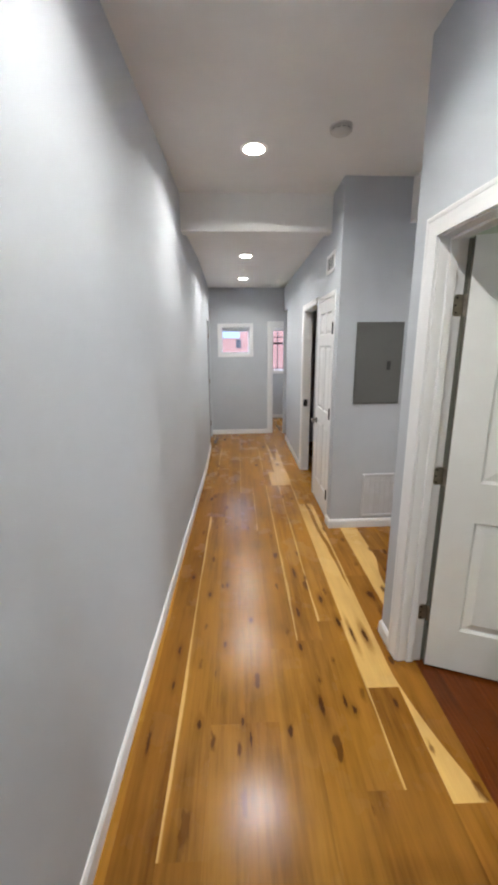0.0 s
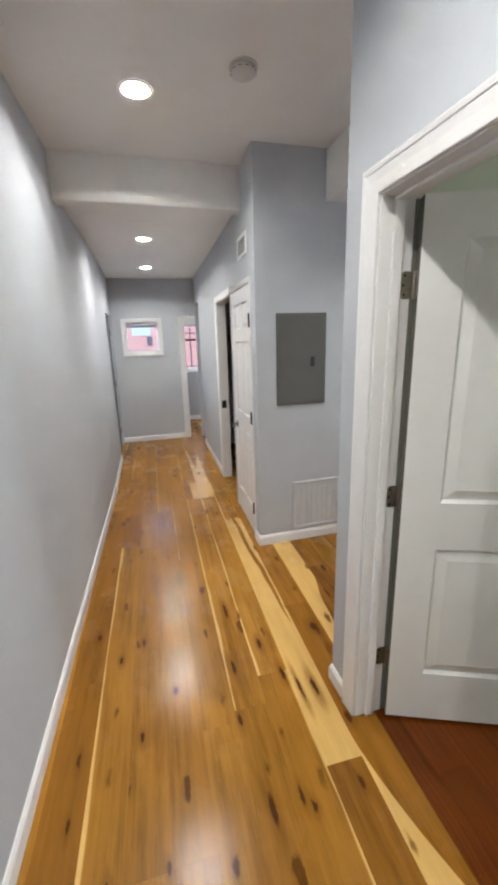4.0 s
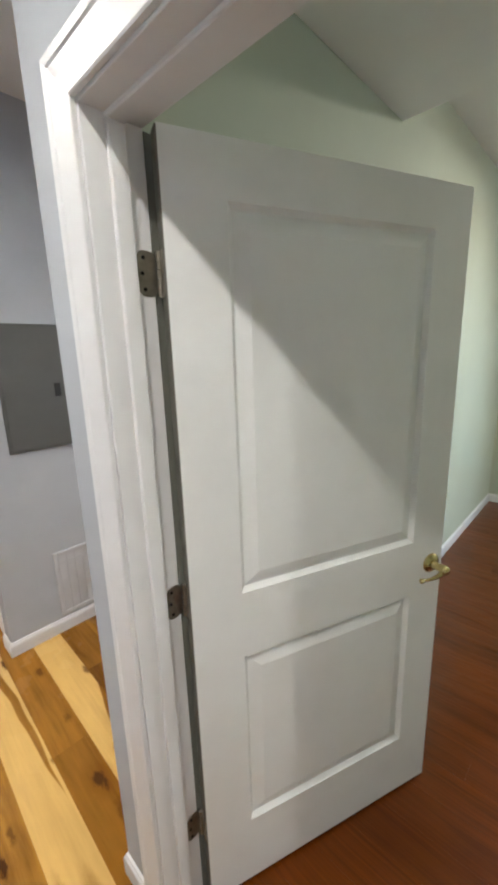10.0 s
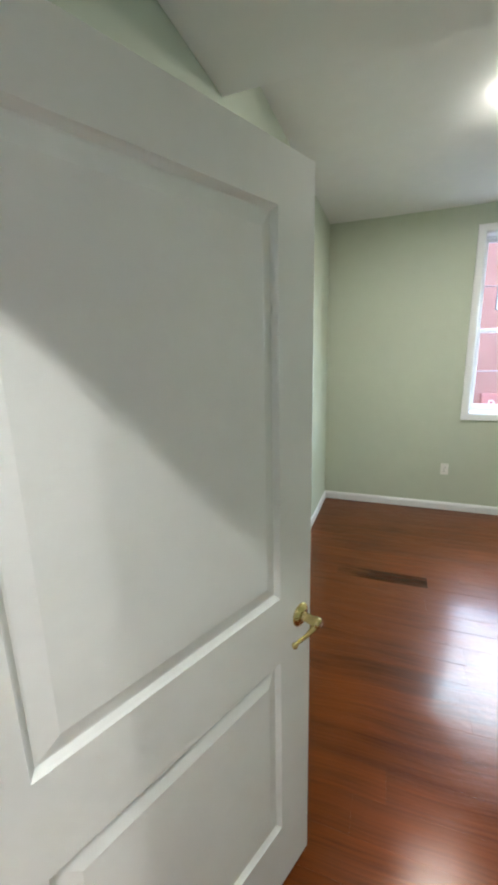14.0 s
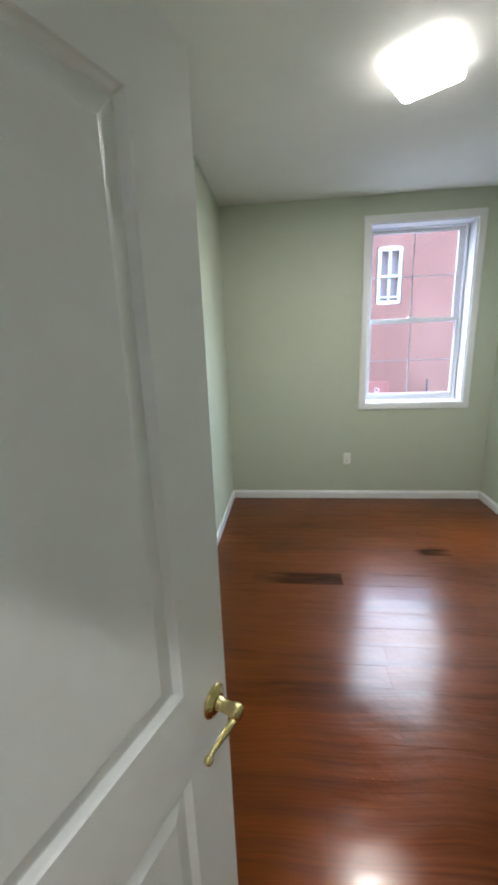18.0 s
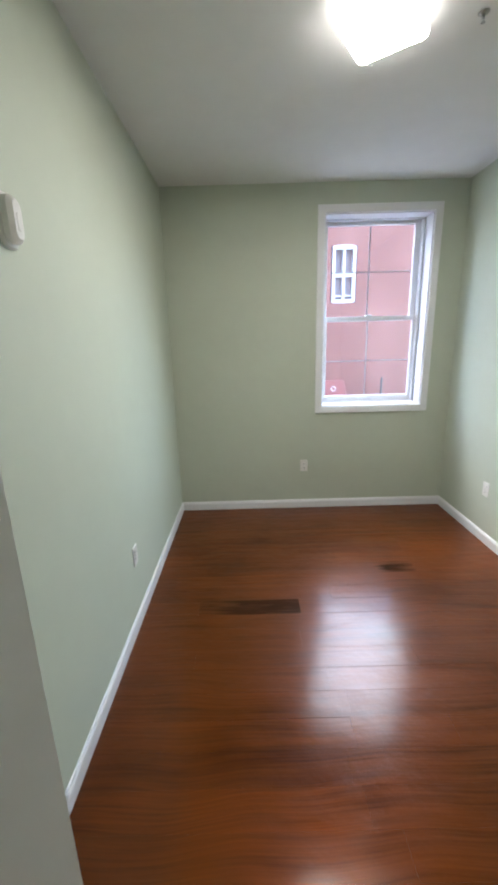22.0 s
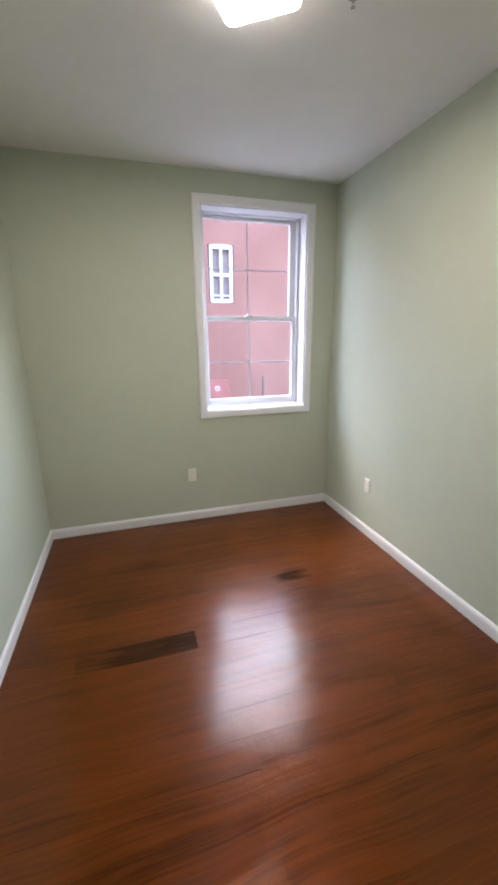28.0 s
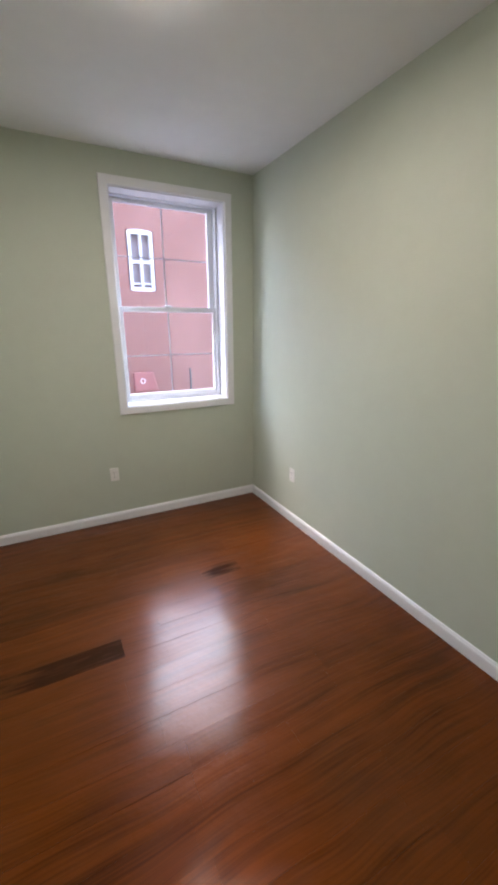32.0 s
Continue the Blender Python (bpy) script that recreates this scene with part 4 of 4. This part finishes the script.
def outlet(m):
    o = thing("wall_outlet", "white duplex wall outlet low on the sage green wall", "outlet", "bedroom outlets", m)
    part("cover_plate", rounded_plate(0.072, 0.116, 0.006, 0.006), M_PLASTIC, o)
    for s in (1, -1):
        r = part("receptacle", moved(rounded_plate(0.034, 0.029, 0.003, 0.010), pose(0, -0.0055, s * 0.0195)), M_PLASTIC, o)
        for dx in (-0.0065, 0.0065):
            part("slot", boxm(dx - 0.001, -0.0092, s * 0.0195 - 0.001, dx + 0.001, -0.0084, s * 0.0195 + 0.007), M_SLOT, r)
        part("ground_hole", boxm(-0.002, -0.0092, s * 0.0195 - 0.009, 0.002, -0.0084, s * 0.0195 - 0.005), M_SLOT, r)
    part("screw", moved(lathe([(0.0, 0.006), (0.003, 0.006), (0.0025, 0.0075), (0.0, 0.0075)], 12, "y"), pose(0, 0, 0)), M_STEEL, o)
    return o


outlet(pose(5.13, 0.678, 0.436, 0, 0, -90))
outlet(pose(4.416, -0.67, 0.430, 0, 0, 180))
outlet(pose(3.563, 1.885, 0.430, 0, 0, 0))

chime = thing("wall_chime", "small rounded white plastic chime box high on the wall", "chime", m=pose(2.79, 1.885, 1.972))
part("back_plate", rounded_plate(0.075, 0.15, 0.012, 0.02), M_PLASTIC, chime)
part("cover", moved(rounded_plate(0.066, 0.128, 0.030, 0.026), pose(0, -0.011, 0.002)), M_PLASTIC, chime)
part("button", moved(rounded_plate(0.02, 0.05, 0.003, 0.009), pose(0, -0.040, -0.004)), M_PLASTIC, chime)

# ---- hallway things ----
def downlight(x, y, z):
    d = thing("recessed_light", "lit round recessed ceiling light with a white trim ring", "recessed light", "hallway downlights", pose(x, y, z))
    part("trim_ring", lathe([(0.064, 0.001), (0.086, 0.0), (0.085, -0.004), (0.072, -0.006), (0.064, -0.003), (0.064, 0.001)], 36, caps=False), M_PLASTIC, d, "", True)
    part("baffle", lathe([(0.0655, 0.0), (0.060, 0.012), (0.049, 0.026), (0.048, 0.045), (0.0, 0.046)], 36, caps=False), M_PLASTIC, d, "white stepped baffle", True)
    part("lens", lathe([(0.0, 0.030), (0.047, 0.030), (0.0455, 0.025), (0.0, 0.019)], 36), M_LENS, d, "glowing lens", True)
    return d


for spots, z in ((LAMPS_NEAR, 2.83), (LAMPS_FAR, 2.60), (LAMP_ALCOVE, 2.52)):
    for x, y in spots:
        downlight(x, y, z)

smoke = thing("smoke_detector", "round plastic smoke detector on the hallway ceiling, its shade put into the grey", "smoke detector", m=pose(0.765, 2.67, 2.83))
part("mount_ring", lathe([(0.0, 0.0), (0.066, 0.0), (0.066, -0.008), (0.0, -0.008)], 36), M_DETECTOR, smoke)
part("body", lathe([(0.060, -0.008), (0.060, -0.022), (0.052, -0.034), (0.034, -0.042), (0.0, -0.044)], 36), M_DETECTOR, smoke, "", True)
for k in range(12):
    part("vent_slot", moved(boxm(0.0565, -0.009, -0.025, 0.0605, 0.009, -0.023), pose(0, 0, 0, 0, 0, 30 * k)), M_PANEL, smoke)
part("test_button", moved(lathe([(0.0, -0.046), (0.011, -0.0455), (0.012, -0.042)], 18), pose(0.02, 0.0, 0.0)), M_GRILLEP, smoke)

pan = thing("breaker_panel", "flush dark grey steel breaker panel in the wall", "breaker panel", m=pose(1.3315, 3.315, 1.4645))
part("cover", boxm(-0.1955, -0.008, -0.3315, 0.1955, 0.002, 0.3315, bev=0.002), M_PANEL, pan)
pd = part("panel_door", boxm(-0.180, -0.0115, -0.316, 0.180, -0.0085, 0.316, bev=0.0012), M_PANEL, pan)
part("latch", boxm(0.070, -0.0165, -0.050, 0.102, -0.0115, 0.022, bev=0.002), M_SLOT, pd, "black latch")
part("hinge_pin", boxm(-0.1835, -0.0125, 0.20, -0.1795, -0.0085, 0.26), M_PANEL, pd)
part("hinge_pin", boxm(-0.1835, -0.0125, -0.26, -0.1795, -0.0085, -0.20), M_PANEL, pd)
for sx, sz in ((-0.188, 0.3), (0.188, 0.3), (-0.188, -0.3), (0.188, -0.3)):
    part("screw", moved(lathe([(0.0, 0.008), (0.004, 0.008), (0.003, 0.0095), (0.0, 0.0098)], 10, "y"), pose(sx, 0, sz)), M_PANEL, pan)

gr = thing("return_grille", "grey-painted return air grille low on the wall", "grille", m=pose(1.472, 3.315, 0.305))
GW, GHH = 0.42, 0.41
part("backing", boxm(-GW / 2 + 0.02, -0.002, -GHH / 2 + 0.02, GW / 2 - 0.02, 0.0, GHH / 2 - 0.02), M_GRILLEP, gr)
for a in (boxm(-GW / 2, -0.010, -GHH / 2, -GW / 2 + 0.024, 0, GHH / 2, bev=0.003), boxm(GW / 2 - 0.024, -0.010, -GHH / 2, GW / 2, 0, GHH / 2, bev=0.003),
          boxm(-GW / 2 + 0.024, -0.010, GHH / 2 - 0.024, GW / 2 - 0.024, 0, GHH / 2, bev=0.003), boxm(-GW / 2 + 0.024, -0.010, -GHH / 2, GW / 2 - 0.024, 0, -GHH / 2 + 0.024, bev=0.003)):
    part("frame", a, M_GRILLEP, gr)
for i in range(8):
    x = -GW / 2 + 0.047 + i * (GW - 0.094) / 7
    part("slat", moved(boxm(-0.0205, -0.001, -GHH / 2 + 0.024, 0.0205, 0.001, GHH / 2 - 0.024), pose(x, -0.0045, 0, 0, 0, 5)), M_GRILLEP, gr)
for z in (0.135,):
    part("crossbar", boxm(-GW / 2 + 0.024, -0.0095, z - 0.004, GW / 2 - 0.024, -0.008, z + 0.004), M_GRILLEP, gr)

vt = thing("wall_vent", "white supply air register high on the hallway wall", "vent", m=RW @ pose(3.63, 0, 2.30))
VW, VH = 0.30, 0.155
part("frame", boxm(-VW / 2, -0.008, -VH / 2, -VW / 2 + 0.025, 0, VH / 2, bev=0.002), M_TRIM, vt)
part("frame", boxm(VW / 2 - 0.025, -0.008, -VH / 2, VW / 2, 0, VH / 2, bev=0.002), M_TRIM, vt)
part("frame", boxm(-VW / 2 + 0.025, -0.008, VH / 2 - 0.025, VW / 2 - 0.025, 0, VH / 2, bev=0.002), M_TRIM, vt)
part("frame", boxm(-VW / 2 + 0.025, -0.008, -VH / 2, VW / 2 - 0.025, 0, -VH / 2 + 0.025, bev=0.002), M_TRIM, vt)
part("backing", boxm(-VW / 2 + 0.02, -0.0015, -VH / 2 + 0.02, VW / 2 - 0.02, 0, VH / 2 - 0.02), M_SLOT, vt, "dark duct behind")
for i in range(9):
    part("slat", moved(boxm(-0.001, -0.004, -VH / 2 + 0.025, 0.001, 0.004, VH / 2 - 0.025), pose(-VW / 2 + 0.045 + i * 0.026, -0.005, 0, 0, 0, 78)), M_TRIM, vt)

closet = thing("closet_door", "closed white six-panel closet door in the hallway", "door", m=RW @ pose(3.136, 0.004, 0.01))
W6, H6 = 0.680, 2.008
cols = ((0.10, 0.315), (0.365, 0.58))
rows6 = ((0.22, 0.86), (0.99, 1.60), (1.70, 1.90))
panel_leaf(W6, H6, 0.035, [(a, b, c, d) for a, b in cols for c, d in rows6], "leaf", closet, M_TRIM, 0.024)
for z in (1.75, 1.01, 0.24):
    part("hinge", boxm(W6 - 0.012, -0.018, z - 0.05, W6 + 0.006, 0.0, z + 0.05, bev=0.004), M_IRON, closet, "dark metal hinge")
k = part("rosette", moved(lathe([(0.0, 0.0), (0.033, 0.0), (0.031, 0.007), (0.024, 0.010), (0.0, 0.011)], 24, "y"), pose(0.072, 0, 0.845)), M_DARKSTEEL, closet, "dark nickel rosette", True)
part("neck", moved(lathe([(0.013, 0.006), (0.012, 0.05), (0.0, 0.056)], 16, "y"), pose(0.072, 0, 0.845)), M_DARKSTEEL, k, "", True)
part("lever", tube([(0.064, -0.050, 0.845), (0.10, -0.055, 0.846), (0.145, -0.055, 0.841), (0.185, -0.050, 0.836)], [0.012, 0.011, 0.009, 0.008]), M_DARKSTEEL, k, "dark nickel lever", True)

strike = thing("strike_plate", "dark metal strike plate on the door jamb", "strike plate", m=RW @ pose(2.284, 0.04, 0.90))
part("plate", boxm(0.0, -0.026, -0.045, 0.003, 0.026, 0.045, bev=0.0006), M_IRON, strike)

dd = thing("dark_door", "closed dark grey flush door with three hinges", "door", m=pose(-0.205, 6.335, 0.006, 0, 0, 89.7))
part("leaf", boxm(0.0, 0.025, 0.0, 0.755, 0.06, 2.015, bev=0.002), M_DARKDOOR, dd)
for z in (1.78, 1.0, 0.25):
    part("hinge", boxm(0.735, 0.008, z - 0.045, 0.752, 0.025, z + 0.045, bev=0.003), M_HINGE, dd)

# ---- windows at the hallway's end ----
w2 = thing("window_2", "small white-framed window at the hallway's end", "window", m=pose(-0.33, 7.296, 0), kind="structure")
casing(w2, 0.33, 0.84, 1.485, 1.94, FLAT_SEC, True, "window_casing")
ring4(w2, "window_frame", 0.33, 0.84, 1.485, 1.94, 0.06, 0.11, 0.022, 0.022, 0.022, 0.022)
p2 = part("pane", boxm(0.352, 0.083, 1.507, 0.818, 0.087, 1.918), M_GLASS, w2, "clear window glass")
p2.visible_shadow = False
blind = thing("roller_blind", "rolled-up grey blind at the window head", "blind", m=pose(0.255 - 0.33 + 0.33, 7.296, 1.90))
part("roll", moved(lathe([(0.0, -0.225), (0.022, -0.225), (0.022, 0.225), (0.0, 0.225)], 20), pose(0, 0.032, 0.012, 0, 90, 0)), M_GRILLEP, blind, "", True)
part("fabric", boxm(-0.22, 0.049, -0.035, 0.22, 0.051, 0.012), M_GRILLEP, blind)

w3 = thing("window_3", "white window with black iron bars in the far room", "window", m=pose(0.62, 8.87, 0), kind="structure")
casing(w3, 0.43, 1.33, 1.07, 1.96, FLAT_SEC, True, "window_casing")
ring4(w3, "window_frame", 0.43, 1.33, 1.07, 1.96, 0.06, 0.11, 0.03, 0.03, 0.03, 0.03)
p3 = part("pane", boxm(0.46, 0.083, 1.10, 1.30, 0.087, 1.93), M_GLASS, w3, "clear window glass")
p3.visible_shadow = False
bar(w3, "meeting_rail", 0.46, 0.07, 1.645, 1.30, 0.10, 1.685, M_IRON)
for x in (0.475, 0.62, 0.76, 0.90, 1.04, 1.18, 1.285):
    bar(w3, "iron_bar", x - 0.010, 0.125, 1.08, x + 0.010, 0.145, 1.95, M_IRON)
for z in (1.12, 1.80):
    bar(w3, "cross_bar", 0.44, 0.146, z - 0.010, 1.32, 0.156, z + 0.010, M_IRON)

# ---- outside ----
FX = 14.0
house = thing("brick_house", "faded red brick house across the yard", "house", m=pose(FX, 0, -0.6))
hb = wall("house_wall", (FX, 9.0), (FX, -11.0), 0.35, 5.7, [M_REDBRICK] * 3, [(10.36, 11.13, 2.69, 4.28)], base=-0.6)
hb.name = "facade"
hb.parent = house
hb.matrix_world = pose(FX, 9.0, 0, 0, 0, -90)
for key in ("category", "kind", "label"):
    if key in hb:
        del hb[key]
part("side_wall", boxm(0.35, -11.0, 0.0, 7.0, 9.0, 6.3), M_REDBRICK, house)
part("cornice", boxm(-0.18, -11.1, 6.3, 7.0, 9.1, 6.6, bev=0.03), M_WHITEOUT, house)
ow = part("window", boxm(0.16, -2.11, 3.31, 0.18, -1.38, 4.86), M_OUTGLASS, house, "white-framed window with dark glass")
for a in ((-2.095, 3.29, -2.01, 4.86), (-1.48, 3.29, -1.395, 4.86), (-1.775, 3.29, -1.715, 4.86)):
    part("window_frame", boxm(-0.03, a[0], a[1], 0.14, a[2], a[3], bev=0.006), M_WHITEOUT, ow)
for z0, z1 in ((3.27, 3.38), (3.46, 3.50), (4.02, 4.10)):
    part("window_rail", boxm(-0.02, -2.01, z0, 0.13, -1.48, z1, bev=0.006), M_WHITEOUT, ow)
bm = bmesh.new()
arc = [(-2.10, 4.77), (-2.10, 4.83), (-2.03, 4.87), (-1.90, 4.89), (-1.745, 4.895), (-1.59, 4.89), (-1.46, 4.87), (-1.39, 4.83), (-1.39, 4.77)]
fr = [bm.verts.new((-0.04, y, z)) for y, z in arc]
bk = [bm.verts.new((0.02, y, z)) for y, z in arc]
for i in range(len(arc)):
    j = (i + 1) % len(arc)
    bm.faces.new((fr[i], fr[j], bk[j], bk[i]))
bm.faces.new(fr)
bm.faces.new(bk[::-1])
bmesh.ops.recalc_face_normals(bm, faces=bm.faces)
part("window_head", bm, M_WHITEOUT, ow, "white arched window head")

redbox = thing("red_box", "red metal box with a pale round mark on the brick wall", "box", m=pose(FX, -1.60, 0.07))
bm = boxm(-0.12, -0.36, -0.30, 0.0, 0.36, 0.28, bev=0.02)
for v in bm.verts:
    if v.co.y < 0 and v.co.z > 0:
        v.co.y += 0.13
part("body", bm, M_REDBOX, redbox)
part("mark", moved(lathe([(0.055, 0.0), (0.08, 0.0), (0.08, 0.004), (0.055, 0.004), (0.055, 0.0)], 24, "y", caps=False), pose(-0.121, 0.10, 0.02, 0, 0, -90)), M_WHITEOUT, redbox, "pale painted ring")
post = thing("yard_post", "thin dark metal post standing before the brick wall", "post", m=pose(FX - 0.4, -2.93, -0.6))
part("pole", lathe([(0.03, 0.0), (0.03, 1.0), (0.02, 1.04), (0.0, 1.04)], 14), M_PANEL, post)

north = thing("rear_house", "faded red brick house behind the building", "house", m=pose(0, 20.0, -0.6))
part("wall", boxm(-12.0, 0.0, 0.0, 14.0, 5.0, 6.5), M_REARBRICK, north)
part("sign_board", boxm(-0.05, -0.05, 2.58, 0.78, 0.0, 3.04, bev=0.01), M_PALEBLUE, north, "pale blue board")
part("window", boxm(0.60, -0.03, 2.10, 0.85, 0.0, 2.53, bev=0.005), M_DARKDOOR, north, "small dark window")

# ---- floor boards ----
def board_mesh(w, l, top, e=0.00018, g=0.00005):
    """A board with eased edges, its length along y."""
    hw, hl = w / 2 - g, l / 2 - g
    v, f = [], []
    for hx, hy, z in ((hw, hl, top - 0.012), (hw, hl, top - e), (hw - e, hl - e, top)):
        v += [(-hx, -hy, z), (hx, -hy, z), (hx, hy, z), (-hx, hy, z)]
    for k in (0, 4):
        for i in range(4):
            j = (i + 1) % 4
            f.append((k + i, k + j, k + 4 + j, k + 4 + i))
    f.append((8, 9, 10, 11))
    me = bpy.data.meshes.new("plank")
    me.from_pydata(v, [], f)
    me.update()
    return me


rng = random.Random(7)
SL = 0.030
PITCH = 0.15
RUN = math.cos(math.atan(SL))
FIXED = {0: [(-0.6, 1.12, "amber"), (1.12, 2.55, "wedge"), (2.55, 4.1, "amber")], -1: [(-0.5, 0.6, "honey"), (0.6, 1.62, "amber"), (1.62, 3.87, "fork")],
         -2: [(-0.3, 1.18, "amber"), (1.18, 2.1, "er"), (2.1, 4.45, "el"), (4.45, 6.4, "pale")], -3: [(0.2, 1.95, "honey"), (1.95, 4.45, "el"), (4.45, 4.95, "pale_r"), (4.95, 6.1, "el")],
         -4: [(0.0, 1.9, "honey"), (1.9, 4.7, "honey")], -5: [(-0.5, 1.48, "amber"), (1.48, 3.3, "honey")], -6: [(-0.4, 1.48, "honey"), (1.48, 4.0, "honey")],
         -7: [(-0.6, 1.02, "amber"), (1.02, 3.62, "el"), (3.62, 4.25, "brown")], -8: [(0.2, 2.3, "amber"), (2.3, 4.4, "amber")],
         1: [(2.0, 3.4, "lens")], 2: [(2.0, 2.9, "brown")]}
W_WEDGE = hickory("hickory_sap_wedge", AMBER, SAP, 0.0, -1, 0.60, wedge=(-0.055, 0.70, 1.6))
W_LENS = hickory("hickory_sap_lens", BROWN, SAP, 0.0, -1, 0.45, lens=(0.045, -0.30, 0.030, 0.42, 0.06))
W_FORK = hickory("hickory_forked_sap", HEART, SAP, 0.0, -1, 0.62, lens=(0.020, 0.50, 0.017, 0.86, -0.045))
WOODS = {"honey": W_HONEY, "amber": W_AMBER, "brown": W_BROWN, "el": W_EDGE_L, "er": W_EDGE_R, "pale": W_PALE, "pale_r": W_PALE_R, "wedge": W_WEDGE, "fork": W_FORK, "lens": W_LENS}


def fill_row(y0, y1, fixed, lo, hi):
    """Joints of one row: the fixed pieces, and random lengths between them."""
    out, y = [], y0
    for a, b, kind in sorted(fixed) + [(y1, y1, None)]:
        while y < a - 1e-3:
            n = a - y if a - y < hi else rng.uniform(lo, hi)
            if 0 < a - (y + n) < lo * 0.4:
                n = a - y
            out.append((y, min(a, y + n), None))
            y = min(a, y + n)
        if kind:
            out.append((max(a, y0), min(b, y1), kind))
            y = b
    return [p for p in out if p[1] - p[0] > 0.02]


for k in range(-9, 15):
    y0, y1 = (-1.6, 8.87) if k <= 0 else (1.99, 8.87)
    for a, b, kind in fill_row(y0, y1, FIXED.get(k, []), 0.8, 2.1):
        kind = kind or rng.choice(("honey", "honey", "honey", "honey", "amber", "amber", "el", "er"))
        me = board_mesh(PITCH * RUN, (b - a) / RUN, 0.0)
        me.materials.append(WOODS[kind])
        yc = (a + b) / 2
        ob = new("plank", me)
        ob.parent = floor_hall if k <= 0 else floor_hall_b
        ob.matrix_world = pose(0.88 + PITCH * (k + 0.5) + SL * (yc - 1.62), yc, 0, 0, 0, -math.degrees(math.atan(SL)))

CP = 0.136
CFIX = {0: [(0.91, 1.54, "dark")], 3: [(0.03, 0.31, "spot")]}
CHERRY = {"dark": C_DARK, "spot": C_SPOT}
for k in range(-20, 12):
    x0 = 3.571 + CP * k
    x1 = min(x0 + CP, 5.13)
    if x1 - x0 < 0.02:
        continue
    for a, b, kind in fill_row(-0.67, 1.885, CFIX.get(k, []), 0.35, 1.25):
        me = board_mesh(x1 - x0, b - a, -0.002, 0.0002, 0.00005)
        me.materials.append(CHERRY.get(kind, C_RED))
        ob = new("plank", me)
        ob.parent = floor_bed
        ob.matrix_world = pose((x0 + x1) / 2, (a + b) / 2, 0, rng.uniform(-0.05, 0.05), rng.uniform(-0.38, 0.38))
